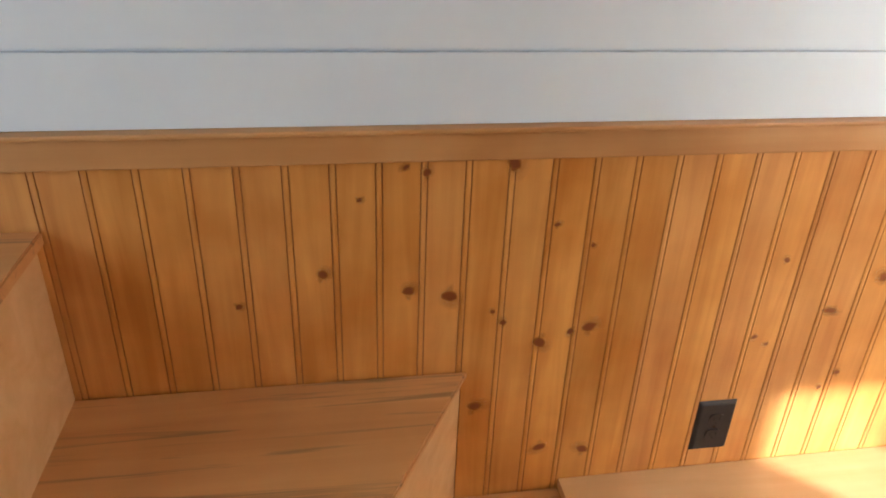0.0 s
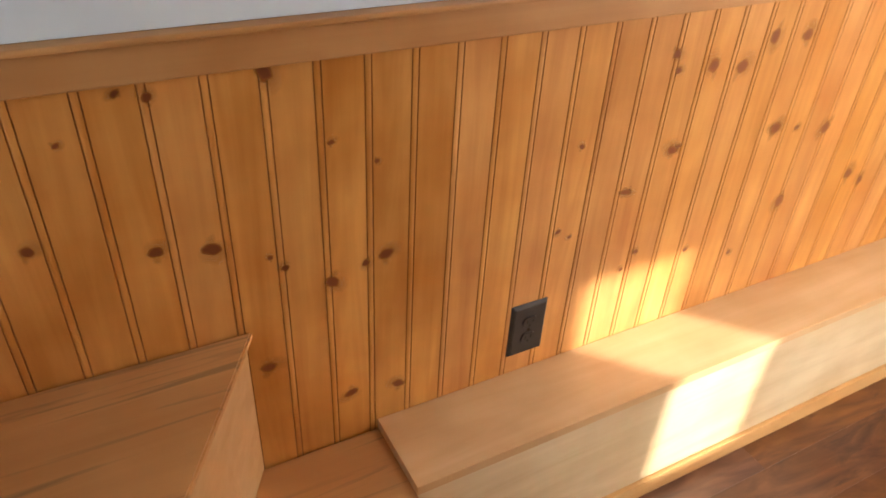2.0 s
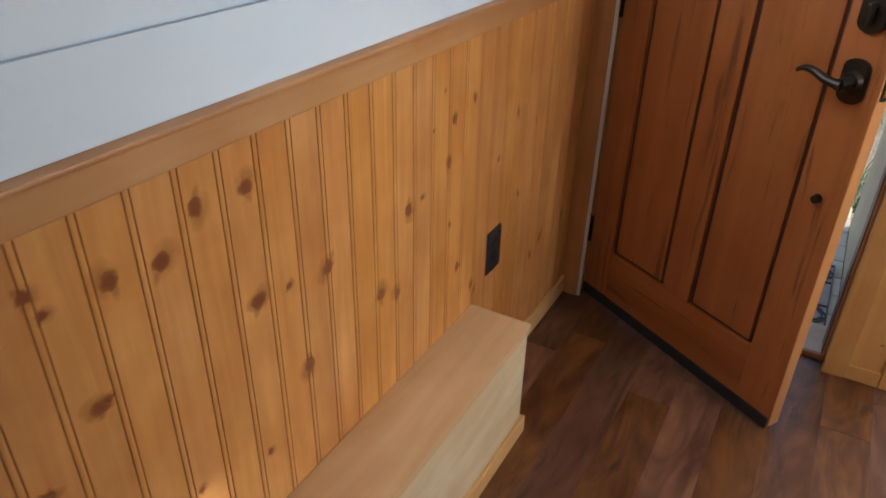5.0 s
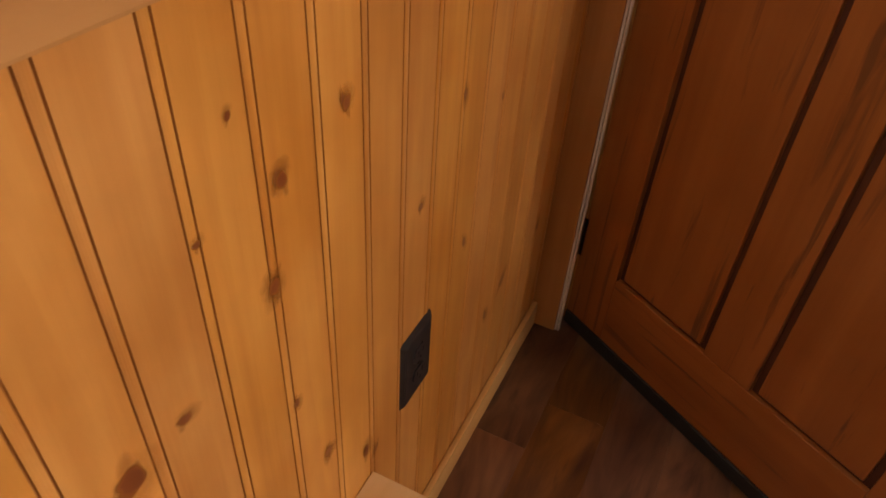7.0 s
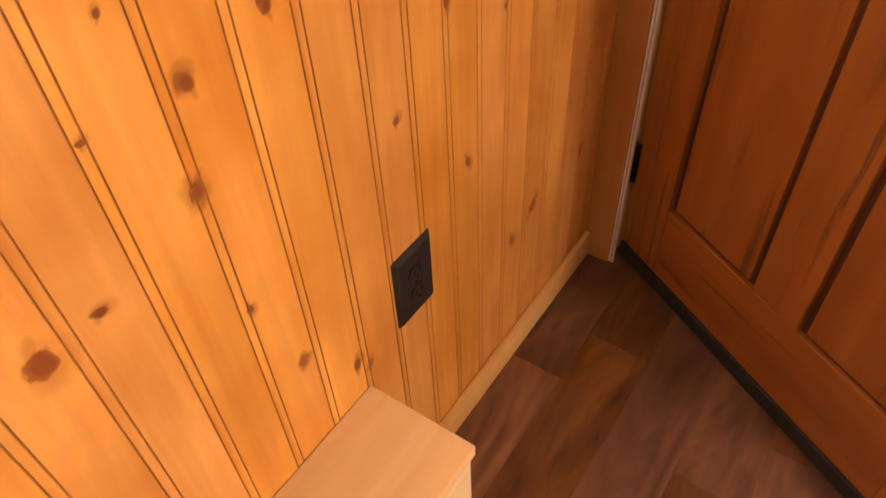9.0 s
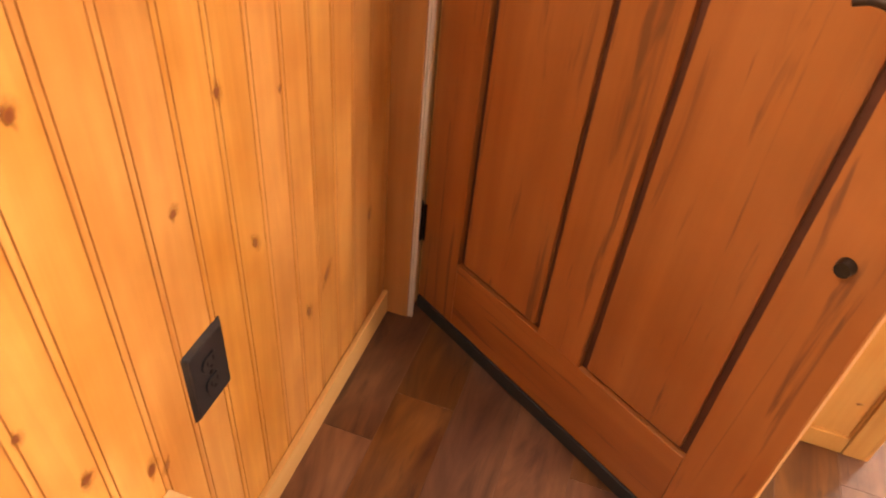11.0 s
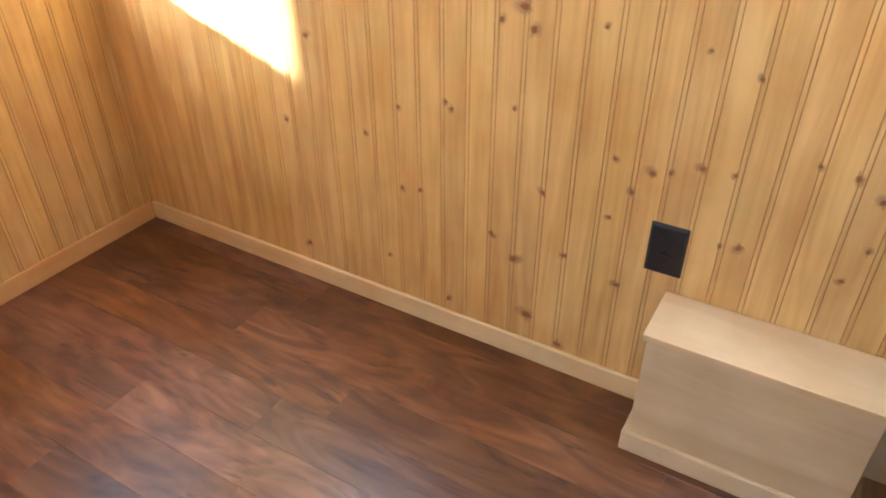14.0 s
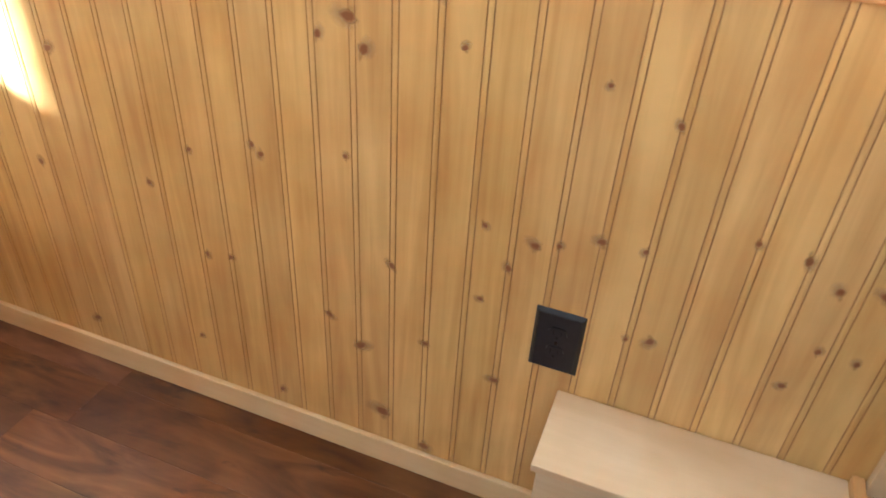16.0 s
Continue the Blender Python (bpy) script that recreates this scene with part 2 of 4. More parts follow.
THRESHOLD = wood("threshold_oak", (0.70, 0.52, 0.36), (0.60, 0.42, 0.27), 1, 0.4, 0.7, tone=0.04)
THRESHOLD_TRIM = wood("threshold_trim", (0.47, 0.21, 0.075), (0.36, 0.14, 0.045), 1, 0.35, 0.7, tone=0.04)
WHITE = mottled("white_paint", (0.66, 0.785, 0.91), (0.70, 0.815, 0.93), 1.2, 0.5, bump=0.04, speck=0.07)
CEILING = mottled("ceiling_paint", (0.76, 0.75, 0.72), (0.80, 0.79, 0.76), 2.0, 0.7)
SHEATH = mottled("wall_core", (0.30, 0.15, 0.06), (0.38, 0.20, 0.08), 6, 0.7)
SIDING = mottled("house_siding", (0.42, 0.33, 0.24), (0.50, 0.40, 0.30), 4, 0.7)
BLACK = mottled("black_plastic", (0.012, 0.012, 0.014), (0.022, 0.022, 0.025), 20, 0.38, bump=0.04)
SLOT = mottled("socket_slot", (0.003, 0.003, 0.003), (0.006, 0.006, 0.006), 20, 0.6)
BRONZE = mottled("oil_rubbed_bronze", (0.022, 0.017, 0.014), (0.055, 0.040, 0.030), 26, 0.36, 0.75, 0.15)
BRASS = mottled("brass_bolt", (0.62, 0.40, 0.16), (0.75, 0.50, 0.22), 30, 0.28, 0.9)
RUBBER = mottled("door_sweep_rubber", (0.010, 0.010, 0.010), (0.020, 0.019, 0.018), 12, 0.65)
MAT = mottled("mat_rubber", (0.30, 0.21, 0.175), (0.52, 0.39, 0.33), 16, 0.5, bump=0.25)
MAT_RIB = mottled("mat_rib_rubber", (0.028, 0.028, 0.03), (0.075, 0.07, 0.075), 14, 0.42, bump=0.2)
DECK = wood("deck_pine", (0.76, 0.69, 0.55), (0.66, 0.58, 0.44), 1, 0.6, 0.8, tone=0.08, bump=0.25)
FENCE = wood("weathered_fence", (0.46, 0.46, 0.42), (0.27, 0.275, 0.24), 2, 0.8, 0.6, streak=(0.10, 0.11, 0.085), streak_at=0.6, tone=0.25, bump=0.4)
TIMBER = wood("grey_timber", (0.52, 0.46, 0.38), (0.34, 0.29, 0.22), 1, 0.8, 0.7, tone=0.2, bump=0.4)
POST = wood("grey_post", (0.40, 0.36, 0.30), (0.26, 0.22, 0.17), 2, 0.8, 0.7, tone=0.1, bump=0.4)
EARTH = mottled("dry_grass_soil", (0.30, 0.215, 0.13), (0.58, 0.47, 0.32), 2.6, 0.95, bump=0.8, distance=0.03, detail=8.0)
STRAW = mottled("straw", (0.58, 0.48, 0.30), (0.78, 0.68, 0.48), 6, 0.8)
BLADE = mottled("green_grass", (0.06, 0.15, 0.045), (0.14, 0.27, 0.09), 6, 0.6)
TWIG = mottled("dry_twig", (0.22, 0.17, 0.13), (0.42, 0.35, 0.28), 10, 0.8)


def glass_material():
    m, nodes, links, b = shader("window_glass", 0.02)
    b.inputs["Transmission Weight"].default_value = 1.0
    b.inputs["IOR"].default_value = 1.45
    return m


GLASS = glass_material()

# ---- mesh helpers ----


def finish(name, bm, material, smooth=False):
    bmesh.ops.recalc_face_normals(bm, faces=bm.faces)
    me = bpy.data.meshes.new(name)
    bm.to_mesh(me)
    bm.free()
    me.materials.append(material)
    if smooth:
        me.shade_smooth()
        me.set_sharp_from_angle(angle=radians(38))
    return me


def part(name, bm, material, parent=None, label="", smooth=False, at=None):
    """Links a bmesh as one mesh object under a thing or under a part."""
    ob = new(name, finish(name, bm, material, smooth))
    if parent is not None:
        ob.parent = parent
    if at is not None:
        ob.matrix_basis = at
    if label:
        ob["label"] = label
    return ob


def box(x0, x1, y0, y1, z0, z1, bevel=0.0, bm=None):
    bm = bm or bmesh.new()
    m = Matrix.LocRotScale(((x0 + x1) / 2, (y0 + y1) / 2, (z0 + z1) / 2), None, (x1 - x0, y1 - y0, z1 - z0))
    made = bmesh.ops.create_cube(bm, size=1.0, matrix=m)["verts"]
    if bevel > 0:
        edges = list({e for v in made for e in v.link_edges})
        bmesh.ops.bevel(bm, geom=edges, offset=bevel, segments=2, affect="EDGES", profile=0.6)
    return bm


def cylinder(p, q, r, r2=None, sides=20, bm=None):
    bm = bm or bmesh.new()
    p, q = Vector(p), Vector(q)
    d = q - p
    m = Matrix.Translation((p + q) / 2) @ d.to_track_quat("Z", "Y").to_matrix().to_4x4()
    bmesh.ops.create_cone(bm, cap_ends=True, segments=sides, radius1=r, radius2=r if r2 is None else r2, depth=d.length, matrix=m)
    return bm


def prism(outline, depth, bevel=0.0):
    """A flat outline in x and z, with thickness from y = 0 to y = -depth."""
    bm = bmesh.new()
    face = bm.faces.new([bm.verts.new((x, 0, z)) for x, z in outline])
    ext = bmesh.ops.extrude_face_region(bm, geom=[face])
    bmesh.ops.translate(bm, vec=(0, -depth, 0), verts=[v for v in ext["geom"] if isinstance(v, bmesh.types.BMVert)])
    if bevel:
        top = [e for e in bm.edges if all(abs(v.co.y + depth) < 1e-6 for v in e.verts)]
        bmesh.ops.bevel(bm, geom=top, offset=bevel, segments=2, affect="EDGES")
    return bm


def slab(outline, z0, z1, bevel=0.0):
    """A flat outline in x and y, from z0 up to z1."""
    bm = bmesh.new()
    face = bm.faces.new([bm.verts.new((x, y, z0)) for x, y in outline])
    ext = bmesh.ops.extrude_face_region(bm, geom=[face])
    bmesh.ops.translate(bm, vec=(0, 0, z1 - z0), verts=[v for v in ext["geom"] if isinstance(v, bmesh.types.BMVert)])
    if bevel:
        bmesh.ops.bevel(bm, geom=list(bm.edges), offset=bevel, segments=2, affect="EDGES")
    return bm


def tube(points, radii, sides=12, squash=1.0):
    """A round bar swept along points, with its own radius at each."""
    bm = bmesh.new()
    rings = []
    pts = [Vector(p) for p in points]
    side = None
    for i, p in enumerate(pts):
        d = (pts[min(i + 1, len(pts) - 1)] - pts[max(i - 1, 0)]).normalized()
        if side is None:
            side = d.orthogonal().normalized()
        side = (side - d * side.dot(d)).normalized()
        up = d.cross(side)
        ring = []
        for k in range(sides):
            a = 2 * math.pi * k / sides
            ring.append(bm.verts.new(p + radii[i] * (math.cos(a) * side + squash * math.sin(a) * up)))
        rings.append(ring)
    for a, b in zip(rings, rings[1:]):
        for k in range(sides):
            bm.faces.new((a[k], a[(k + 1) % sides], b[(k + 1) % sides], b[k]))
    bm.faces.new(rings[0][::-1])
    bm.faces.new(rings[-1])
    return bm


def smooth_line(points, n=24):
    """Points of a Catmull-Rom curve through the given points."""
    p = [Vector(q) for q in points]
    p = [p[0] * 2 - p[1]] + p + [p[-1] * 2 - p[-2]]
    out = []
    for i in range(n + 1):
        u = i / n * (len(p) - 3)
        k = min(int(u), len(p) - 4)
        t = u - k
        a, b, c, d = p[k:k + 4]
        out.append(0.5 * ((2 * b) + (c - a) * t + (2 * a - 5 * b + 4 * c - d) * t * t + (3 * b - a - 3 * c + d) * t ** 3))
    return out


def thing(name, label, category, at=None, group="", kind=""):
    ob = new(name)
    ob.empty_display_size = 0.1
    if at is not None:
        ob.matrix_basis = at
    return tagged(ob, label, category, group, kind)


def structure(name, bm, material, label, category):
    return tagged(part(name, bm, material), label, category, kind="structure")

# ---- the shell of the house ----
X_WEST, X_DOOR, X_BAY, Y_SOUTH, Y_BAY, TOP = -2.0, 2.098, 3.170, -2.27, -1.078, 2.30
OPEN_N, OPEN_S, OPEN_TOP = -0.062, -0.884, 2.06

bm = box(X_WEST - 0.12, ADDED_OPENING_NORTH[0], 0.006, 0.13, -0.3, TOP)
box(ADDED_OPENING_NORTH[1], X_DOOR + 0.15, 0.006, 0.13, -0.3, TOP, bm=bm)
box(ADDED_OPENING_NORTH[0], ADDED_OPENING_NORTH[1], 0.006, 0.13, -0.3, ADDED_OPENING_NORTH[2], bm=bm)
box(ADDED_OPENING_NORTH[0], ADDED_OPENING_NORTH[1], 0.006, 0.13, ADDED_OPENING_NORTH[3], TOP, bm=bm)
wall_north = structure("wall_north", bm, SHEATH,
                       "long wall with amber pine beadboard below white shiplap", "wall")
bm = box(X_WEST - 0.12, X_WEST, Y_SOUTH, ADDED_OPENING_END[0], -0.3, TOP)
box(X_WEST - 0.12, X_WEST, ADDED_OPENING_END[1], 0.003, -0.3, TOP, bm=bm)
box(X_WEST - 0.12, X_WEST, ADDED_OPENING_END[0], ADDED_OPENING_END[1], -0.3, ADDED_OPENING_END[2], bm=bm)
box(X_WEST - 0.12, X_WEST, ADDED_OPENING_END[0], ADDED_OPENING_END[1], ADDED_OPENING_END[3], TOP, bm=bm)
wall_west = structure("wall_west", bm, WHITE, "plain white painted end wall", "wall")
bm = bmesh.new()
cut = [X_WEST - 0.12, WINDOW_WEST[0], WINDOW_WEST[1], WINDOW_EAST[0], WINDOW_EAST[1], X_BAY + 0.12]
for i in range(5):
    a, b = cut[i], cut[i + 1]
    if i in (1, 3):
        lo, hi = (WINDOW_WEST, WINDOW_EAST)[i // 2][2:]
        box(a, b, Y_SOUTH - 0.13, Y_SOUTH - 0.006, -0.3, lo, bm=bm)
        box(a, b, Y_SOUTH - 0.13, Y_SOUTH - 0.006, hi, TOP, bm=bm)
    else:
        box(a, b, Y_SOUTH - 0.13, Y_SOUTH - 0.006, -0.3, TOP, bm=bm)
wall_south = structure("wall_south", bm, SHEATH, "long wall of pale varnished pine beadboard with two windows", "wall")
bm = box(X_DOOR, X_DOOR + 0.15, OPEN_S - 0.014, OPEN_N + 0.014, OPEN_TOP + 0.014, TOP)
box(X_DOOR, X_DOOR + 0.15, Y_BAY, OPEN_S - 0.014, -0.3, TOP, bm=bm)
box(X_DOOR, X_DOOR + 0.15, OPEN_N + 0.014, 0.003, -0.3, TOP, bm=bm)
wall_door = structure("wall_door", bm, SHEATH, "narrow pine-faced wall round the entry doorway", "wall")
wall_porch = structure("wall_porch", box(X_DOOR + 0.15, X_BAY + 0.12, Y_BAY, OPEN_S - 0.02, -0.3, TOP), SIDING, "wall between porch and alcove", "wall")
bm = box(X_BAY + 0.006, X_BAY + 0.12, Y_SOUTH, WINDOW_BAY[0], -0.3, TOP)
box(X_BAY + 0.006, X_BAY + 0.12, WINDOW_BAY[1], Y_BAY - 0.002, -0.3, TOP, bm=bm)
box(X_BAY + 0.006, X_BAY + 0.12, WINDOW_BAY[0], WINDOW_BAY[1], -0.3, WINDOW_BAY[2], bm=bm)
box(X_BAY + 0.006, X_BAY + 0.12, WINDOW_BAY[0], WINDOW_BAY[1], WINDOW_BAY[3], TOP, bm=bm)
wall_alcove = structure("wall_alcove", bm, SHEATH, "alcove end wall of pale pine beadboard", "wall")
ceiling = structure("ceiling", slab([(X_WEST - 0.2, Y_SOUTH - 0.2), (X_BAY + 0.2, Y_SOUTH - 0.2), (X_BAY + 0.2, OPEN_S), (X_DOOR + 0.2, OPEN_S), (X_DOOR + 0.2, 0.2), (X_WEST - 0.2, 0.2)],
                                    TOP, TOP + 0.12), CEILING, "plain off-white painted ceiling", "ceiling")
floor = structure("floor", slab([(X_WEST, Y_SOUTH - 0.004), (X_BAY + 0.004, Y_SOUTH - 0.004), (X_BAY + 0.004, Y_BAY), (X_DOOR + 0.045, Y_BAY), (X_DOOR + 0.045, 0.004), (X_WEST, 0.004)],
                                -0.10, -0.012), SLOT, "dark red-brown hickory plank floor with satin sheen", "floor")

# Cap rail of the wainscot: a board with a small lip on top
rail = structure("trim_rail", box(X_WEST, X_DOOR - 0.016, -0.016, -0.001, 1.0805, 1.127, 0.003), RAIL, "flat maple cap rail above the beadboard", "trim")
part("lip", box(X_WEST, X_DOOR - 0.016, -0.026, 0.004, 1.1275, 1.136, 0.003), RAIL, rail)

# Baseboards
for name, bm, mat in (
    ("baseboard", box(1.368, X_DOOR - 0.016, -0.013, -0.001, 0.0, 0.070, 0.003), TRIM),
    ("baseboard", box(1.374, X_BAY - 0.013, Y_SOUTH + 0.001, Y_SOUTH + 0.013, 0.0, 0.064, 0.003), BASE_PALE),
    ("baseboard", box(X_BAY - 0.013, X_BAY - 0.001, Y_SOUTH + 0.014, Y_BAY - 0.013, 0.0, 0.064, 0.003), TRIM_Y),
):
    structure(name, bm, mat, "low plain pine baseboard along the floor", "baseboard")

# Casing round the doorway, the panel beside it and its corner board
casing = thing("trim_doorway", "pale pine casing and small beaded panel beside the doorway", "trim", kind="structure")
part("casing_board", box(X_DOOR - 0.016, X_DOOR - 0.001, OPEN_N, 0.0, 0.0, 2.12, 0.002), CASING_SHADE, casing, "casing board behind the door, its shade put into the colour")
# Two seal strips whose pale colour paints the bright lines beside the hinge
for y0 in (OPEN_N - 0.0048, OPEN_N - 0.0112):
    part("seal_bead", box(X_DOOR - 0.012, X_DOOR - 0.001, y0, y0 + 0.0042, 0.0, OPEN_TOP - 0.002, 0.001), SEAL_LIT, casing, "thin weather seal, coloured pale for daylight through the hinge gap")
part("casing_board", box(X_DOOR - 0.020, X_DOOR - 0.001, OPEN_S - 0.062, OPEN_S + 0.004, 0.0, 2.12, 0.003), TRIM_WARM_LIT, casing)
part("head_casing", box(X_DOOR - 0.018, X_DOOR - 0.001, OPEN_S + 0.005, OPEN_N - 0.001, OPEN_TOP, 2.12, 0.002), TRIM_WARM_LIT, casing)
part("corner_board", box(X_DOOR - 0.018, X_DOOR - 0.001, Y_BAY - 0.004, Y_BAY + 0.040, 0.0, 2.12, 0.003), TRIM_WARM_LIT, casing)
part("panel_board", box(X_DOOR - 0.009, X_DOOR - 0.001, Y_BAY + 0.041, OPEN_S - 0.063, 0.051, 2.12), TRIM_WARM_LIT, casing, "plain pine board with small knots")
part("panel_bead", box(X_DOOR - 0.012, X_DOOR - 0.001, Y_BAY + 0.0405, Y_BAY + 0.0455, 0.0505, 2.12, 0.0015), TRIM_WARM_LIT, casing)
part("panel_foot", box(X_DOOR - 0.016, X_DOOR - 0.001, Y_BAY + 0.041, OPEN_S - 0.063, 0.0, 0.050, 0.003), TRIM_WARM_LIT, casing)
part("corner_return", box(X_DOOR - 0.016, X_BAY - 0.014, Y_BAY - 0.012, Y_BAY - 0.005, 0.0, TOP - 0.002), TRIM_WARM_LIT, casing)

jamb = thing("trim_door_jamb", "pine door jamb with dark weather seal", "trim", kind="structure")
part("jamb_board", box(X_DOOR, X_DOOR + 0.15, OPEN_S - 0.012, OPEN_S, -0.01, OPEN_TOP), TRIM_Z, jamb)
part("jamb_board", box(X_DOOR, X_DOOR + 0.15, OPEN_N, OPEN_N + 0.012, -0.01, OPEN_TOP), TRIM_Z, jamb)
part("head_board", box(X_DOOR, X_DOOR + 0.15, OPEN_S - 0.012, OPEN_N + 0.012, OPEN_TOP + 0.001, OPEN_TOP + 0.013), TRIM_Y, jamb)
part("door_stop", box(X_DOOR + 0.062, X_DOOR + 0.149, OPEN_S + 0.001, OPEN_S + 0.014, 0.014, OPEN_TOP - 0.001, 0.002), JAMB_DARK, jamb, "dark red-brown stop")
part("door_stop", box(X_DOOR + 0.062, X_DOOR + 0.149, OPEN_N - 0.014, OPEN_N - 0.001, 0.014, OPEN_TOP - 0.001, 0.002), JAMB_DARK, jamb, "dark red-brown stop")
part("weather_strip", box(X_DOOR + 0.052, X_DOOR + 0.060, OPEN_S + 0.001, OPEN_S + 0.010, 0.014, OPEN_TOP - 0.001, 0.002), TRIM_Z, jamb)
part("weather_strip", box(X_DOOR + 0.052, X_DOOR + 0.060, OPEN_N - 0.010, OPEN_N - 0.001, 0.014, OPEN_TOP - 0.001, 0.002), TRIM_Z, jamb)

sill = thing("trim_threshold", "pale oak door threshold with rounded orange-brown front edge", "threshold", kind="structure")
part("sill_board", box(X_DOOR + 0.066, X_DOOR + 0.240, OPEN_S + 0.002, OPEN_N - 0.002, -0.03, 0.012, 0.004), THRESHOLD, sill)
part("nosing", box(X_DOOR + 0.046, X_DOOR + 0.0655, OPEN_S + 0.002, OPEN_N - 0.002, -0.03, 0.016, 0.006), THRESHOLD_TRIM, sill, "orange-brown rounded strip")
for k, (sx, sy) in enumerate(((2.22, -0.76), (2.28, -0.75), (2.22, -0.20), (2.28, -0.21), (2.25, -0.48))):
    part("screw", cylinder((sx, sy, 0.010), (sx, sy, 0.0128), 0.0032, sides=8), SLOT, sill)


def window(name, opening, label, y=None, at=None):
    """A wooden window whose wall faces north, or turned to another wall: flat casing, sill, sash and one pane."""
    x0, x1, z0, z1 = opening
    y = Y_SOUTH if y is None else y
    w = thing(name, label, "window", at, kind="structure")
    c = 0.058
    part("casing_bottom", box(x0 - c, x1 + c, y + 0.001, y + 0.018, z0 - c, z0 - 0.001, 0.003), TRIM, w)
    part("casing_top", box(x0 - c, x1 + c, y + 0.001, y + 0.018, z1 + 0.001, z1 + c, 0.003), TRIM, w)
    part("casing_side", box(x0 - c, x0 - 0.001, y + 0.001, y + 0.018, z0, z1, 0.003), TRIM_Z, w)
    part("casing_side", box(x1 + 0.001, x1 + c, y + 0.001, y + 0.018, z0, z1, 0.003), TRIM_Z, w)
    part("reveal", box(x0, x1, y - 0.125, y, z0, z0 + 0.008), TRIM, w)
    s = 0.035
    sash = part("sash", box(x0, x1, y - 0.110, y - 0.085, z0 + 0.009, z0 + s), WHITE, w)
    part("sash_top", box(x0, x1, y - 0.110, y - 0.085, z1 - s, z1), WHITE, w)
    part("sash_stile", box(x0, x0 + s, y - 0.110, y - 0.085, z0 + s + 0.001, z1 - s - 0.001), WHITE, w)
    part("sash_stile", box(x1 - s, x1, y - 0.110, y - 0.085, z0 + s + 0.001, z1 - s - 0.001), WHITE, w)
    pane = part("pane", box(x0 + s, x1 - s, y - 0.100, y - 0.096, z0 + s, z1 - s), GLASS, w)
    pane.visible_shadow = False
    return w


window("window_1", WINDOW_EAST, "sunlit window with flat pale pine casing")
window("window_2", WINDOW_WEST, "bright window with flat pale pine casing above a low box")
window("window_3", (WINDOW_BAY[0], WINDOW_BAY[1], WINDOW_BAY[2], WINDOW_BAY[3]), "alcove end window with flat pale pine casing", 0.0, pose(X_BAY, 0, 0, 0, 0, 90))

# ---- built-in boxes over the wheels ----
bench = thing("bench_box", "long low birch plywood box built against the beadboard", "bench")
part("top_board", box(-0.276, 1.351, -0.172, -0.001, 0.3485, 0.371, 0.0015), PLY, bench)
part("front_panel", box(-0.274, 1.348, -0.166, -0.150, 0.0, 0.348, 0.0015), PLY_PALE, bench)
part("end_panel", box(1.332, 1.348, -0.1495, -0.001, 0.0, 0.348), PLY_PALE, bench)
part("base_strip", box(-0.274, 1.361, -0.178, -0.1665, 0.0, 0.055, 0.003), TRIM, bench)
part("end_strip", box(1.3485, 1.360, -0.166, -0.014, 0.0, 0.055, 0.003), TRIM_Y, bench)

box_s = thing("wheel_box", "short pale plywood box against the pine wall", "box")
part("top_board", box(0.904, 1.369, Y_SOUTH + 0.001, -2.096, 0.337, 0.353, 0.0025), PLY_PINK, box_s)
part("front_panel", box(0.904, 1.360, -2.118, -2.102, 0.0, 0.3365, 0.0015), PLY_PALE, box_s)
part("end_panel", box(1.344, 1.360, Y_SOUTH + 0.001, -2.1185, 0.0, 0.3365), PLY_PALE, box_s)
part("base_strip", box(0.904, 1.373, -2.1015, -2.090, 0.0, 0.058, 0.003), PLY_PALE, box_s)
part("end_strip", box(1.3605, 1.3725, Y_SOUTH + 0.001, -2.102, 0.0, 0.058, 0.003), PLY_PALE, box_s)
part("lip", box(0.885, 0.9035, Y_SOUTH + 0.001, -2.097, 0.330, 0.369, 0.003), TRIM_Y, box_s, "thin pale edging strip")

# ---- open shelves that stand across the room beside the short box ----
shelf = thing("open_bookcase", "built-in open shelves of streaked wood with pale front edging", "bookcase")
SX0, SX1, SY0, SY1 = 0.738, 0.884, Y_SOUTH + 0.002, -1.660
part("back_panel", box(SX0 - 0.014, SX0, SY0, SY1, 0.0, 2.10), PLY_PALE, shelf)
part("side_panel", box(SX0, SX1 - 0.002, SY0, SY0 + 0.016, 0.0, 2.10), PLY_PALE, shelf)
part("side_panel", box(SX0 - 0.014, SX1 + 0.002, SY1 + 0.001, SY1 + 0.022, 0.0, 2.10, 0.003), TRIM_Z, shelf)
for z in (0.04, 0.351, 0.656, 0.883, 1.056, 1.40, 1.75, 2.09):
    s = part("shelf_board", box(SX0 + 0.001, SX1 - 0.014, SY0 + 0.017, SY1, z - 0.016, z), TREAD_Y, shelf)
    part("edging", box(SX1 - 0.0135, SX1, SY0 + 0.017, SY1, z - 0.0165, z + 0.001, 0.002), TRIM_Y, s)

# ---- storage stairs in the north-west corner ----
stairs = thing("storage_stairs", "varnished stairs with streaked poplar treads and plain risers", "stairs")
Y_EDGE, LEAN_X = -0.62, 0.580


def nose(x, y):
    """Where a slanted step edge that meets the wall at x lies at y."""
    return (x + LEAN_X * y, y)


part("tread", slab([(-0.2745, -0.002), (-0.2745, Y_EDGE), nose(-0.515, Y_EDGE), nose(-0.515, -0.002)], 0.326, 0.348, 0.002), TREAD, stairs)
part("riser", box(-0.294, -0.279, Y_EDGE + 0.016, -0.180, 0.0, 0.3255), PLY_PALE, stairs)
part("side_panel", box(-2.0, -0.279, Y_EDGE, Y_EDGE + 0.015, 0.0, 0.3255), PLY_PALE, stairs)
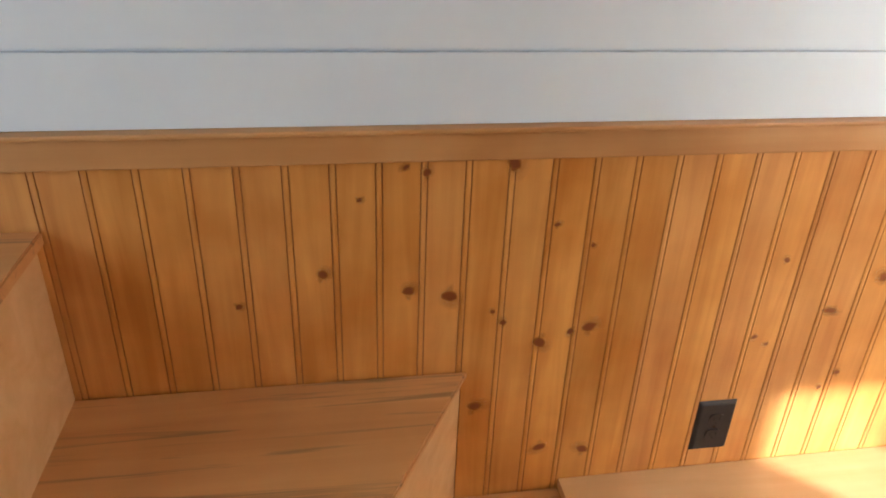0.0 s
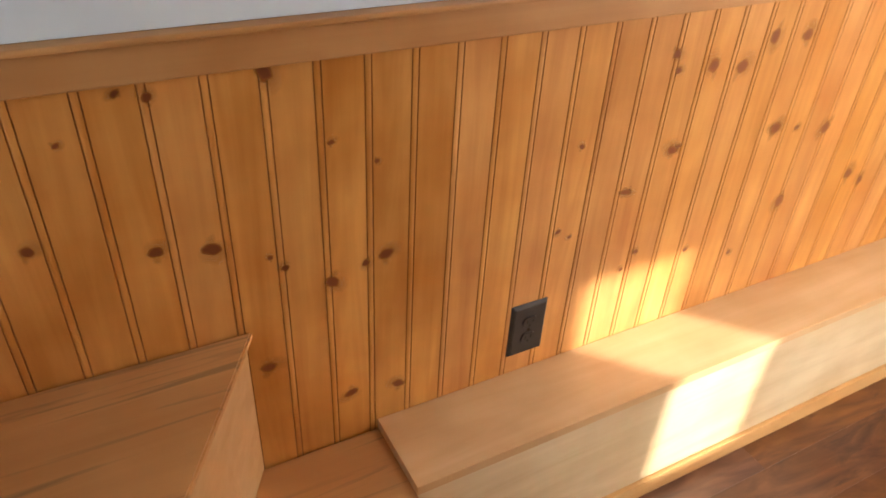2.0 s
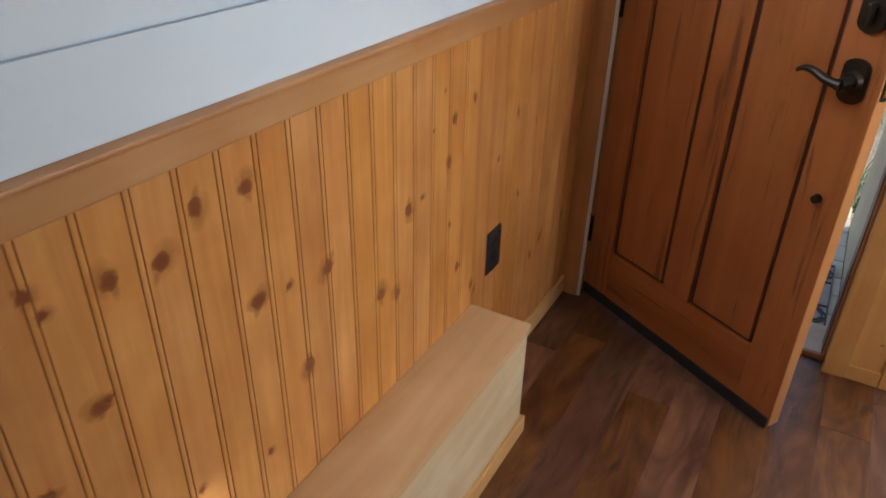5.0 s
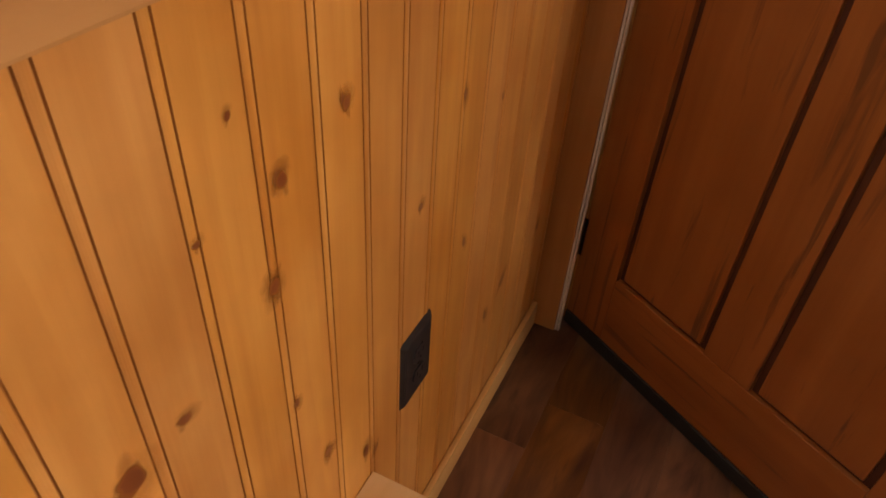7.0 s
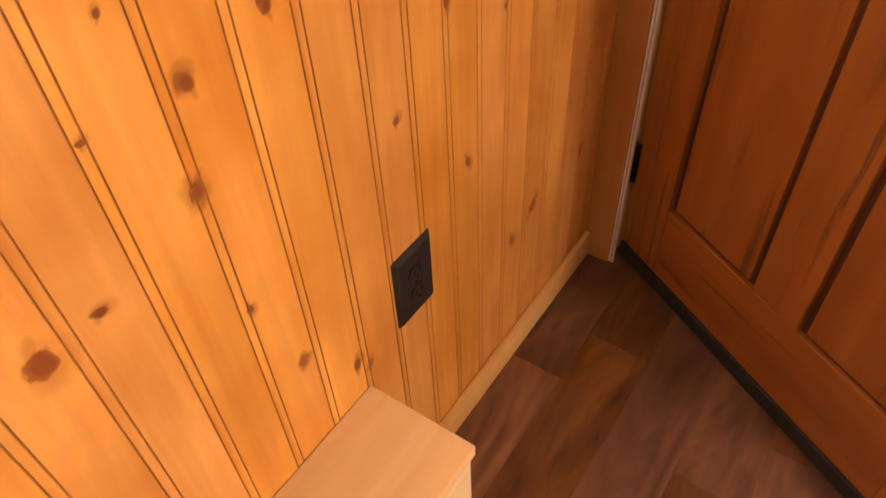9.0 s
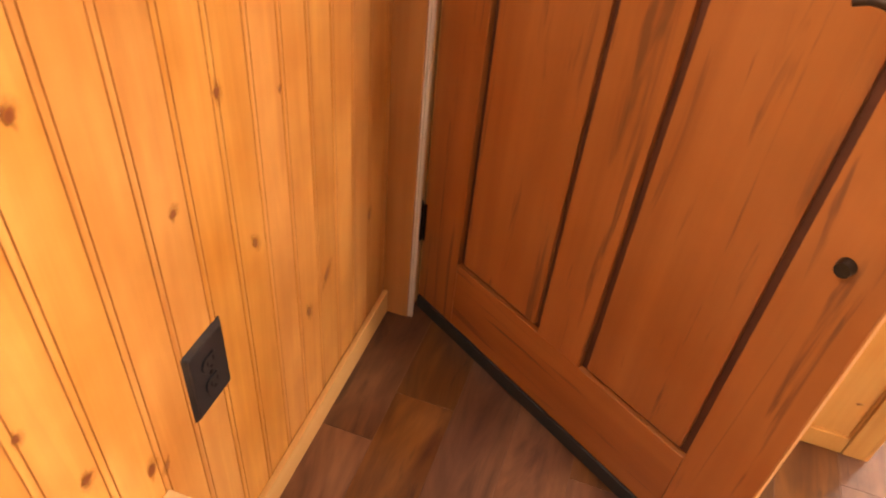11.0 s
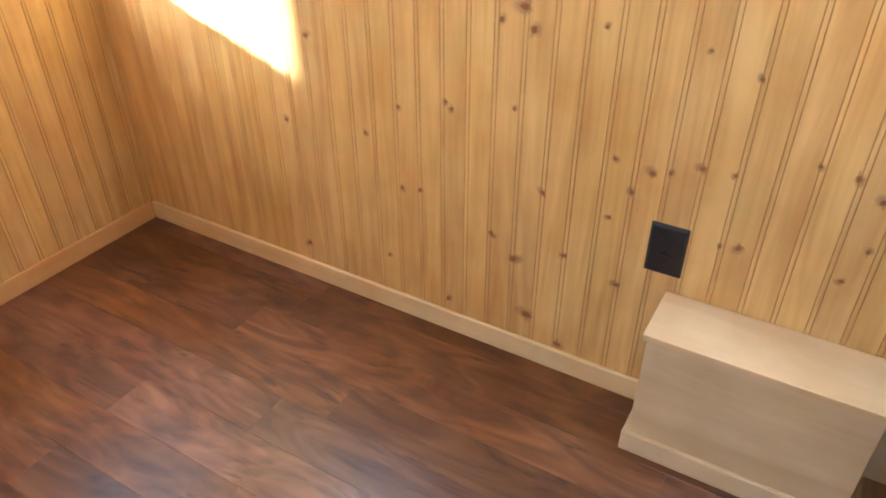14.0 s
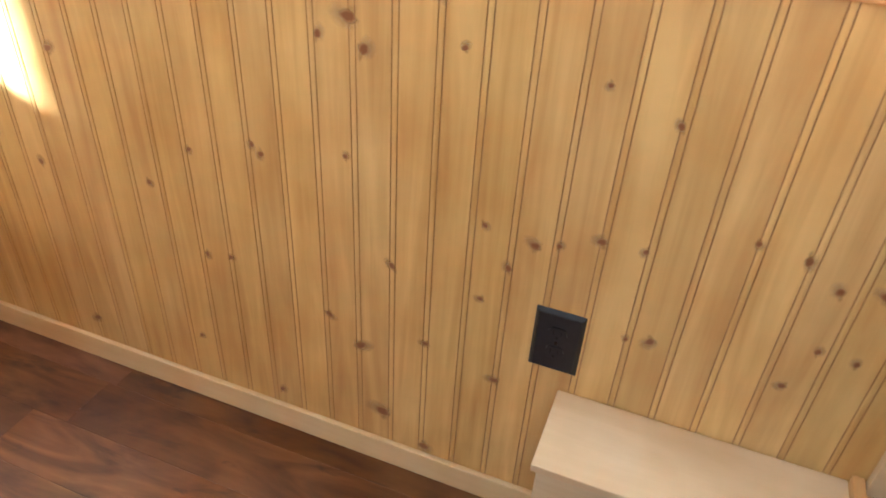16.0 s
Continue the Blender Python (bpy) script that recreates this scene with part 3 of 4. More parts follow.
part("tread", slab([nose(-0.482, -0.002), nose(-0.482, Y_EDGE), (-1.172, Y_EDGE), (-1.172, -0.002)], 0.652, 0.667, 0.003), TREAD, stairs)
part("riser", slab([nose(-0.494, -0.002), nose(-0.494, Y_EDGE + 0.016), nose(-0.510, Y_EDGE + 0.016), nose(-0.510, -0.002)], 0.3485, 0.6515), PLY, stairs)
part("side_panel", slab([nose(-0.500, Y_EDGE), nose(-0.500, Y_EDGE + 0.015), (-2.0, Y_EDGE + 0.015), (-2.0, Y_EDGE)], 0.3262, 0.6515), PLY_PALE, stairs)
part("tread", slab([(-1.142, -0.002), (-1.142, Y_EDGE), (-2.0, Y_EDGE), (-2.0, -0.002)], 0.960, 0.983, 0.003), TREAD, stairs)
part("riser", box(-1.172, -1.156, Y_EDGE + 0.016, -0.002, 0.6675, 0.9595), PLY, stairs)
part("side_panel", box(-2.0, -1.156, Y_EDGE, Y_EDGE + 0.015, 0.668, 0.9595), PLY_PALE, stairs)


# ---- wall sockets ----
def socket(x, z, facing, label):
    """A black duplex socket: bevelled plate, two receptacles with slots, centre screw."""
    s = thing("wall_socket", label, "socket", facing, group="wall sockets")
    w, h = 0.0425, 0.0650
    bm = bmesh.new()
    lo = [bm.verts.new((sx * w, 0, sz * h)) for sx, sz in ((-1, -1), (1, -1), (1, 1), (-1, 1))]
    hi = [bm.verts.new((sx * (w - 0.007), -0.007, sz * (h - 0.007))) for sx, sz in ((-1, -1), (1, -1), (1, 1), (-1, 1))]
    for k in range(4):
        bm.faces.new((lo[k], lo[(k + 1) % 4], hi[(k + 1) % 4], hi[k]))
    bm.faces.new(hi)
    bm.faces.new(lo[::-1])
    bmesh.ops.bevel(bm, geom=list(bm.edges), offset=0.0012, segments=2, affect="EDGES")
    part("plate", bm, BLACK, s)
    for dz in (-0.020, 0.020):
        out = [(0.0165 * math.cos(a), dz + max(-0.0135, min(0.0135, 0.0175 * math.sin(a)))) for a in [2 * math.pi * k / 20 for k in range(20)]]
        r = part("receptacle", prism(out, 0.0095, 0.0008), BLACK, s)
        part("slot", box(-0.0075, -0.0055, -0.0102, -0.0090, dz - 0.001, dz + 0.007), SLOT, r)
        part("slot", box(0.0055, 0.0075, -0.0102, -0.0090, dz - 0.001, dz + 0.007), SLOT, r)
        part("slot", cylinder((0, -0.0090, dz - 0.007), (0, -0.0102, dz - 0.007), 0.0024, sides=8), SLOT, r)
    part("screw", cylinder((0, -0.0065, 0), (0, -0.0085, 0), 0.0032, sides=10), BRONZE, s)
    return s


socket(0, 0, pose(0.0455, 0.0, 0.481), "black duplex wall socket on amber beadboard above a bench box")
socket(0, 0, pose(1.464, 0.0, 0.481), "black duplex wall socket low on amber beadboard behind the door")
socket(0, 0, pose(1.387, Y_SOUTH, 0.459, 0, 0, 180), "black duplex wall socket on pale pine above a plywood box")

# ---- the entry door, half open ----
DOOR_ANGLE = 59.0
DW, DT, DZ0, DZ1 = 0.812, 0.042, 0.018, 2.045
door = thing("entry_door", "stained alder panelled entry door standing ajar with bronze handleset", "door", pose(2.126, -0.073, 0.0, 0, 0, -180 + DOOR_ANGLE))
part("stile", box(0.0, 0.115, 0.0, DT, DZ0, DZ1, 0.002), DOOR, door)
part("stile", box(DW - 0.117, DW - 0.001, 0.0, DT, DZ0, DZ1, 0.002), DOOR, door)
part("bottom_rail", box(0.1155, DW - 0.1175, 0.001, DT - 0.001, DZ0, 0.222, 0.002), DOOR_RAIL, door)
part("top_rail", box(0.1155, DW - 0.1175, 0.001, DT - 0.001, 1.92, DZ1, 0.002), DOOR_RAIL, door)
part("middle_rail", box(0.1155, DW - 0.1175, 0.001, DT - 0.001, 1.28, 1.42, 0.002), DOOR_RAIL, door)
MUL = (0.352, 0.458)
for z0, z1 in ((0.2225, 1.2795), (1.4205, 1.9195)):
    part("mullion", box(MUL[0], MUL[1], 0.001, DT - 0.001, z0, z1, 0.002), DOOR, door)
    for x0, x1 in ((0.1155, MUL[0] - 0.0005), (MUL[1] + 0.0005, DW - 0.1175)):
        p = part("panel", box(x0 + 0.014, x1 - 0.014, 0.004, DT - 0.004, z0 + 0.010, z1 - 0.010, 0.004), DOOR, door)
        part("groove", box(x0, x1, 0.013, DT - 0.013, z0, z1), DOOR_GROOVE, p, "dark red-brown groove round the panel")
part("edge_board", box(DW - 0.001, DW + 0.001, 0.001, DT - 0.001, DZ0, DZ1), DOOR_EDGE, door, "lighter orange lock edge")
part("sweep", box(0.004, DW - 0.004, -0.007, 0.0, 0.010, 0.046, 0.002), RUBBER, door, "black rubber door sweep")
part("stop_button", cylinder((0.752, -0.014, 0.705), (0.752, 0.001, 0.705), 0.010, 0.012), BRONZE, door, "round black button", smooth=True)
for z in (0.262, 1.03, 1.80):
    h = part("hinge", cylinder((-0.006, -0.007, z - 0.050), (-0.006, -0.007, z + 0.050), 0.0065), BRONZE, door, "black hinge", smooth=True)
    part("finial", cylinder((-0.006, -0.007, z + 0.0502), (-0.006, -0.007, z + 0.058), 0.006, 0.002), BRONZE, h, smooth=True)
    part("hinge_leaf", box(-0.001, 0.006, -0.0025, -0.0002, z - 0.049, z + 0.049), BRONZE, h, smooth=True)


def arched(w, z0, z1, rise):
    """The outline of a back plate with bowed top and bottom."""
    top = [(w * math.cos(a), z1 - rise + rise * math.sin(a)) for a in [math.pi * k / 8 for k in range(9)]]
    low = [(-w * math.cos(a), z0 + rise - rise * math.sin(a)) for a in [math.pi * k / 8 for k in range(9)]]
    return top + low


LX, LZ = 0.752, 0.990
lever = part("lever_set", prism(arched(0.031, LZ - 0.050, LZ + 0.050, 0.020), 0.010, 0.003), BRONZE, door, "dark bronze lever handle", at=pose(LX, 0, 0))
part("rose", cylinder((0, -0.010, LZ), (0, -0.020, LZ), 0.026, 0.020), BRONZE, lever, smooth=True)
part("neck", cylinder((0, -0.020, LZ), (0, -0.058, LZ), 0.0135), BRONZE, lever, smooth=True)
arm = smooth_line([(0.006, -0.058, LZ), (-0.030, -0.060, LZ + 0.004), (-0.062, -0.058, LZ + 0.015), (-0.088, -0.056, LZ + 0.015), (-0.106, -0.056, LZ + 0.006)], 18)
part("lever", tube(arm, [0.0110 - 0.0055 * abs(i / 18) ** 1.5 for i in range(19)], 12, 0.75), BRONZE, lever, smooth=True)
bolt_in = part("deadbolt_plate", prism(arched(0.032, 1.135 - 0.042, 1.135 + 0.042, 0.022), 0.010, 0.003), BRONZE, door, at=pose(LX, 0, 0))
part("thumb_turn", box(-0.006, 0.006, -0.034, -0.010, 1.112, 1.158, 0.004), BRONZE, bolt_in)

for z, half in ((LZ, 0.032), (1.135, 0.032)):
    out = []
    for cx, cz, a0 in ((0.007, half - 0.007, 0), (-0.007, half - 0.007, 90), (-0.007, -half + 0.007, 180), (0.007, -half + 0.007, 270)):
        out += [(cx + 0.006 * math.cos(radians(a0 + 22.5 * k)), cz + 0.006 * math.sin(radians(a0 + 22.5 * k))) for k in range(5)]
    fp = part("latch_plate", prism(out, 0.0022), BRONZE, door, "black latch plate", at=pose(DW + 0.0008, DT / 2, z, 0, 0, 90))
    if z == LZ:
        bm = bmesh.new()
        v = [bm.verts.new(c) for c in ((-0.0065, -0.002, -0.019), (0.0065, -0.002, -0.019), (0.0065, -0.002, 0.004), (-0.0065, -0.002, 0.004),
                                       (-0.0065, -0.004, -0.019), (0.0065, -0.013, -0.019), (0.0065, -0.013, 0.004), (-0.0065, -0.004, 0.004))]
        for f in ((0, 1, 2, 3), (4, 5, 6, 7), (0, 1, 5, 4), (1, 2, 6, 5), (2, 3, 7, 6), (3, 0, 4, 7)):
            bm.faces.new([v[i] for i in f])
        part("latch_bolt", bm, BRASS, fp, "bevelled brass latch bolt")
    for dz in (-0.027, 0.026):
        part("screw", cylinder((0, -0.002, dz), (0, -0.0032, dz), 0.0036, sides=8), SLOT, fp)

# The outer side: escutcheon, thumb piece, curved pull and lower mount; y grows away from the door's face
hs = part("escutcheon", prism(arched(0.032, LZ - 0.090, LZ + 0.085, 0.030), 0.016, 0.004), BRONZE, door, "bronze handleset plate", at=pose(LX, DT, 0, 0, 0, 180))
thumb = smooth_line([(0, -0.012, LZ + 0.020), (0, -0.038, LZ + 0.030), (0, -0.064, LZ + 0.024), (0, -0.084, LZ + 0.006)], 12)
part("thumb_piece", tube(thumb, [0.011, 0.011, 0.011, 0.012, 0.013, 0.014, 0.015, 0.0155, 0.016, 0.016, 0.015, 0.012, 0.006], 12, 0.28), BRONZE, hs, smooth=True)
pull = smooth_line([(0, -0.012, LZ - 0.035), (0, -0.045, LZ - 0.030), (0, -0.072, LZ - 0.055), (0, -0.076, LZ - 0.095), (0, -0.060, LZ - 0.150),
                    (0, -0.036, LZ - 0.215), (0, -0.024, LZ - 0.250), (0, -0.030, LZ - 0.272), (0, -0.046, LZ - 0.276)], 40)
part("pull_handle", tube(pull, [0.0135 - 0.0055 * (i / 40) + 0.002 * math.sin(math.pi * i / 40) for i in range(41)], 14), BRONZE, hs, "curved bronze pull", smooth=True)
part("lower_mount", prism(arched(0.020, LZ - 0.285, LZ - 0.205, 0.018), 0.018, 0.004), BRONZE, hs, smooth=True)
part("mount_pin", cylinder((0, -0.016, LZ - 0.245), (0, -0.028, LZ - 0.245), 0.008), BRONZE, hs, smooth=True)
db = part("deadbolt_rose", prism(arched(0.030, 1.135 - 0.040, 1.135 + 0.040, 0.022), 0.012, 0.003), BRONZE, door, at=pose(LX, DT, 0, 0, 0, 180))
part("lock_cylinder", cylinder((0, -0.012, 1.135), (0, -0.030, 1.135), 0.022, 0.020), BRONZE, db, smooth=True)

# ---- a small dark frame on the shiplap ----
fr = thing("wall_frame", "small dark brown frame hung on the white shiplap", "frame")
for b in ((1.075, 1.255, 1.195, 1.215), (1.075, 1.255, 1.375, 1.395), (1.075, 1.095, 1.2155, 1.3745), (1.235, 1.255, 1.2155, 1.3745)):
    part("frame_strip", box(b[0], b[1], -0.022, -0.0048, b[2], b[3], 0.003), DOOR_GROOVE, fr)
part("backing", box(1.0955, 1.2345, -0.010, -0.0048, 1.2155, 1.3745), SLOT, fr)

# ---- porch and garden ----
GROUND = -0.42
bm = bmesh.new()
N = 44
for i in range(N + 1):
    for j in range(N + 1):
        u, v = (i / N * 2 - 1), (j / N * 2 - 1)
        x, y = 5.0 + 700 * u ** 5 + 5 * u, 700 * v ** 5 + 5 * v
        d = 0.05 * noise.noise((x * 0.7, y * 0.7, 0.3)) + 0.03 * noise.noise((x * 2.3, y * 2.3, 1.7))
        bm.verts.new((x, y, GROUND + d * (1 if abs(x) < 40 and abs(y) < 40 else 0)))
bm.verts.ensure_lookup_table()
for i in range(N):
    for j in range(N):
        k = i * (N + 1) + j
        bm.faces.new((bm.verts[k], bm.verts[k + N + 1], bm.verts[k + N + 2], bm.verts[k + 1]))
structure("ground", bm, EARTH, "yard of dry winter grass and bare soil", "ground")

deck = thing("deck", "sunlit pale pine porch deck before the doorway", "deck", kind="structure")
part("joist_frame", box(2.26, 3.51, OPEN_S - 0.018, 0.30, -0.22, -0.056), TIMBER, deck)

mat_thing = thing("door_mat", "grey rubber welcome mat with raised diamond ribs", "mat", pose(2.61, -0.455, -0.026, 0, 0, 90))
ML, MW = 0.42, 0.245
part("base", box(-ML, ML, -MW, MW, 0.0, 0.006, 0.002), MAT, mat_thing)
for row, y0 in enumerate((-0.163, 0.163)):
    for col in range(11):
        cx = -ML + 0.0382 + col * 0.0764
        for side in (-1, 1):
            for up in (-1, 1):
                for off in (0.0, 0.016):
                    m = pose(cx + side * (0.0188 - off / 2), y0 + up * (0.031 - off / 2), 0.0085, 0, 0, -58 * side * up)
                    bm = bmesh.new()
                    bmesh.ops.create_cube(bm, size=1.0, matrix=m @ Matrix.Diagonal((0.058 - off, 0.0055, 0.005, 1)))
                    part("rib", bm, MAT_RIB, mat_thing)
for y0 in (-0.092, 0.092, -MW + 0.004, MW - 0.004):
    part("border_rib", box(-ML + 0.003, ML - 0.003, y0 - 0.003, y0 + 0.003, 0.006, 0.011), MAT_RIB, mat_thing)
for x0 in (-ML + 0.004, ML - 0.004):
    part("border_rib", box(x0 - 0.003, x0 + 0.003, -MW + 0.008, MW - 0.008, 0.006, 0.011), MAT_RIB, mat_thing)
text = bpy.data.curves.new("word", "FONT")
text.body, text.size, text.extrude, text.align_x, text.align_y = "WELCOME", 0.125, 0.003, "CENTER", "CENTER"
text.space_character = 1.05
word_curve = new("word_curve", text)
word_mesh = bpy.data.meshes.new_from_object(word_curve)
bpy.data.objects.remove(word_curve)
word_mesh.materials.clear()
word_mesh.materials.append(MAT_RIB)
word = new("lettering", word_mesh)
word.parent = mat_thing
word.matrix_basis = pose(0, 0, 0.0095)

fence = thing("garden_fence", "weathered grey board fence with mossy stains", "fence", pose(9.0, 0.0, GROUND, 0, 0, 67.0))
part("fence_rail", box(-1.6, 7, -0.06, -0.022, 0.35, 0.44), FENCE, fence)
part("fence_rail", box(-1.6, 7, -0.06, -0.022, 1.45, 1.54), FENCE, fence)
rnd = random.Random(4)
board = box(-0.074, 0.074, -0.010, 0.010, 0.0, 1.8, 0.003)
board_mesh = finish("fence_board", board, FENCE)
for k in range(55):
    o = new("fence_board", board_mesh)
    o.parent = fence
    o.matrix_basis = pose(-1.5 + k * 0.154, -0.010 + rnd.uniform(-0.004, 0.004), 0.03 + rnd.uniform(-0.02, 0.02), 0, rnd.uniform(-0.5, 0.5), 0)

yard_post = thing("wooden_post", "leaning grey wooden post in dry grass", "post", pose(7.08, -0.88, GROUND - 0.1, 0, 6, 12))
part("shaft", box(-0.05, 0.05, -0.05, 0.05, 0.0, 1.7, 0.008), POST, yard_post)
for k, (x, y, a, l) in enumerate(((5.50, 0.12, 27, 1.1), (5.85, 0.28, 25, 1.3))):
    t = thing("edging_timber", "bleached grey timber lying in the grass", "timber", pose(x, y, GROUND + 0.03, 0, 0, -a), group="edging timbers")
    part("beam", box(-0.05, 0.05, -l / 2, l / 2, 0.0, 0.055, 0.006), TIMBER, t)


def blades(name, count, place, height, width, material, label, seed, lean=0.6):
    r = random.Random(seed)
    verts, faces = [], []
    for i in range(count):
        x, y = place(r)
        h, a, l = height * r.uniform(0.5, 1.2), r.uniform(0, 6.283), r.uniform(0.1, lean)
        dx, dy, w = math.cos(a), math.sin(a), width * r.uniform(0.6, 1.3)
        z = GROUND + 0.05 * noise.noise((x * 0.7, y * 0.7, 0.3)) + 0.03 * noise.noise((x * 2.3, y * 2.3, 1.7)) - 0.012
        n = len(verts)
        verts += [(x - dy * w, y + dx * w, z), (x + dy * w, y - dx * w, z),
                  (x + dx * l * h * 0.5 + dy * w * 0.7, y + dy * l * h * 0.5 - dx * w * 0.7, z + h * 0.65),
                  (x + dx * l * h * 0.5 - dy * w * 0.7, y + dy * l * h * 0.5 + dx * w * 0.7, z + h * 0.65),
                  (x + dx * l * h * 1.3, y + dy * l * h * 1.3, z + h * (1.0 - 0.35 * l))]
        faces += [(n, n + 1, n + 2, n + 3), (n + 3, n + 2, n + 4)]
    me = bpy.data.meshes.new(name)
    me.from_pydata(verts, [], faces)
    me.materials.append(material)
    return tagged(new(name, me), label, "grass", kind="stuff")


def anywhere(r):
    return r.uniform(3.6, 9.2), r.uniform(-2.6, 2.8)


def clump(r):
    cx, cy, s = r.choice(((5.15, -0.38, 0.19), (5.4, -0.2, 0.14), (6.9, 0.85, 0.35), (5.9, 0.75, 0.25), (5.0, 0.45, 0.18), (7.1, -1.2, 0.3), (4.1, 0.30, 0.12), (4.6, -1.0, 0.2), (6.3, -1.7, 0.3)))
    return r.gauss(cx, s), r.gauss(cy, s)


blades("dry_grass", 11000, anywhere, 0.10, 0.0035, STRAW, "matted straw-coloured winter grass", 1, 2.2)
blades("green_grass", 3200, clump, 0.17, 0.0045, BLADE, "tufts of fresh green grass", 2, 1.2)


def shrub(x, y, seed, height):
    r = random.Random(seed)
    s = thing("dry_shrub", "bare twiggy winter shrub by the fence", "shrub", pose(x, y, GROUND - 0.02), group="dry shrubs")
    bm = bmesh.new()
    for k in range(46):
        a, l = r.uniform(0, 6.283), height * r.uniform(0.5, 1.1)
        p = Vector((r.gauss(0, 0.05), r.gauss(0, 0.05), 0))
        d = Vector((math.cos(a) * r.uniform(0.2, 0.8), math.sin(a) * r.uniform(0.2, 0.8), 1)).normalized()
        w = 0.008
        for step in range(5):
            q = p + d * l / 5
            cylinder(p, q, w, w * 0.72, 5, bm)
            if step > 0:
                e = (d + Vector((r.uniform(-1, 1), r.uniform(-1, 1), r.uniform(-0.3, 0.6)))).normalized()
                cylinder(q, q + e * l * 0.22, w * 0.5, w * 0.2, 4, bm)
            p, w = q, w * 0.75
            d = (d + Vector((r.uniform(-0.4, 0.4), r.uniform(-0.4, 0.4), r.uniform(-0.35, 0.1)))).normalized()
    part("branchwork", bm, TWIG, s)
    return s


shrub(8.0, 1.15, 5, 0.85)
shrub(7.5, 1.7, 6, 0.7)
shrub(8.3, 0.6, 7, 0.55)

# ---- white shiplap above the rail ----
z = 1.1365
for k, z1 in enumerate((1.249, 1.433, 1.617, 2.105, 2.299)):
    spans = ((X_WEST + 0.001, X_DOOR - 0.001),) if z1 != 2.105 else ((X_WEST + 0.001, ADDED_OPENING_NORTH[0]), (ADDED_OPENING_NORTH[1], X_DOOR - 0.001))
    for x0, x1 in spans:
        part("shiplap_board", box(x0, x1, -0.0045, 0.0055, z, z1 - 0.0050, 0.0010), WHITE, wall_north, "white painted shiplap board")
        part("shiplap_back", box(x0, x1, 0.0050, 0.0059, z1 - 0.0049, z1 - 0.0001), WHITE, wall_north)
    z = z1

# ---- beadboard, strip by strip ----
STRIPS = {}


def strip_mesh(pitch, height, material):
    """One strip of boarding: a flat face with, at its left edge, a small bead between two grooves."""
    key = (round(pitch, 4), round(height, 3), material.name)
    if key not in STRIPS:
        line = [(0.0016, 0.0), (0.0023, 0.0016), (0.0031, 0.0016), (0.0037, 0.0), (0.0056, -0.0005), (0.0078, -0.0007),
                (0.0100, -0.0005), (0.0119, 0.0), (0.0125, 0.0016), (0.0133, 0.0016), (0.0140, 0.0)]
        # Groove faces, which take the darker groove colour
        stained = (0, 1, 2, 7, 8, 9)
        line += [(pitch + 0.0016, 0.0), (pitch + 0.0016, 0.0058), (0.0016, 0.0058)]
        verts = [(x, y, 0) for x, y in line] + [(x, y, height) for x, y in line]
        n = len(line)
        faces = [(i, (i + 1) % n, n + (i + 1) % n, n + i) for i in range(n)]
        me = bpy.data.meshes.new("beadboard")
        me.from_pydata(verts, [], faces)
        me.materials.append(material)
        me.materials.append(PINE_GROOVE if material == PINE else PINE_GROOVE_S)
        for i in stained:
            me.polygons[i].material_index = 1
        STRIPS[key] = me
    return STRIPS[key]


def strip(parent, m, pitch, height, material):
    o = new("beadboard", strip_mesh(pitch, height, material))
    o.parent = parent
    o.matrix_basis = m
    return o


PITCH_N, PITCH_S = 0.0712, 0.0683
k = math.ceil((X_WEST + 0.0088) / PITCH_N)
while -0.0088 + k * PITCH_N < X_DOOR - 0.02:
    x = -0.0088 + k * PITCH_N
    strip(wall_north, pose(x, 0, 0), min(PITCH_N, X_DOOR - x), 1.080, PINE)
    k += 1


def pieces(x0, x1):
    """The heights over which a strip between x0 and x1 of the south wall runs, clear of the windows."""
    for o in (WINDOW_WEST, WINDOW_EAST):
        if x1 > o[0] and x0 < o[1]:
            return ((0.0, o[2]), (o[3], TOP))
    return ((0.0, TOP),)


k = 0
while 1.346 + 0.0078 + 27 * PITCH_S - k * PITCH_S > 0.83:
    x = 1.346 + 0.0078 + 27 * PITCH_S - k * PITCH_S
    x = min(x, X_BAY)
    for z0, z1 in pieces(x - PITCH_S, x):
        strip(wall_south, pose(x, Y_SOUTH, z0, 0, 0, 180), PITCH_S, z1 - z0, PINE_S)
    k += 1
k = 0
while Y_BAY - k * PITCH_S > Y_SOUTH + 0.02:
    y = Y_BAY - k * PITCH_S
    cuts = ((0.0, WINDOW_BAY[2]), (WINDOW_BAY[3], TOP)) if y - PITCH_S < WINDOW_BAY[1] and y > WINDOW_BAY[0] else ((0.0, TOP),)
    for z0, z1 in cuts:
        strip(wall_alcove, pose(X_BAY, y, z0, 0, 0, -90), min(PITCH_S, y - Y_SOUTH), z1 - z0, PINE_S)
    k += 1
# Knots: round of a branch, each with its own size and slant
kb = bmesh.new()
bmesh.ops.create_circle(kb, cap_ends=True, segments=18, radius=1.0, matrix=Matrix.Rotation(radians(90), 4, "X"))
KNOT_MESH = finish("knot", kb, KNOT)
kb = bmesh.new()
bmesh.ops.create_circle(kb, cap_ends=True, segments=18, radius=1.0, matrix=Matrix.Rotation(radians(90), 4, "X"))
KNOT_MESH_S = finish("knot", kb, KNOT_S)


flip = random.Random(23)


def knot(parent, mesh, m, w, h):
    o = new("knot", mesh)
    o.parent = parent
    o.matrix_basis = m @ pose(0, 0, 0, 0, flip.uniform(-28, 28), 0) @ Matrix.Diagonal((w * 2.7 * flip.choice((-1, 1)), 1, h * 2.3 * flip.choice((-1, 1)), 1))


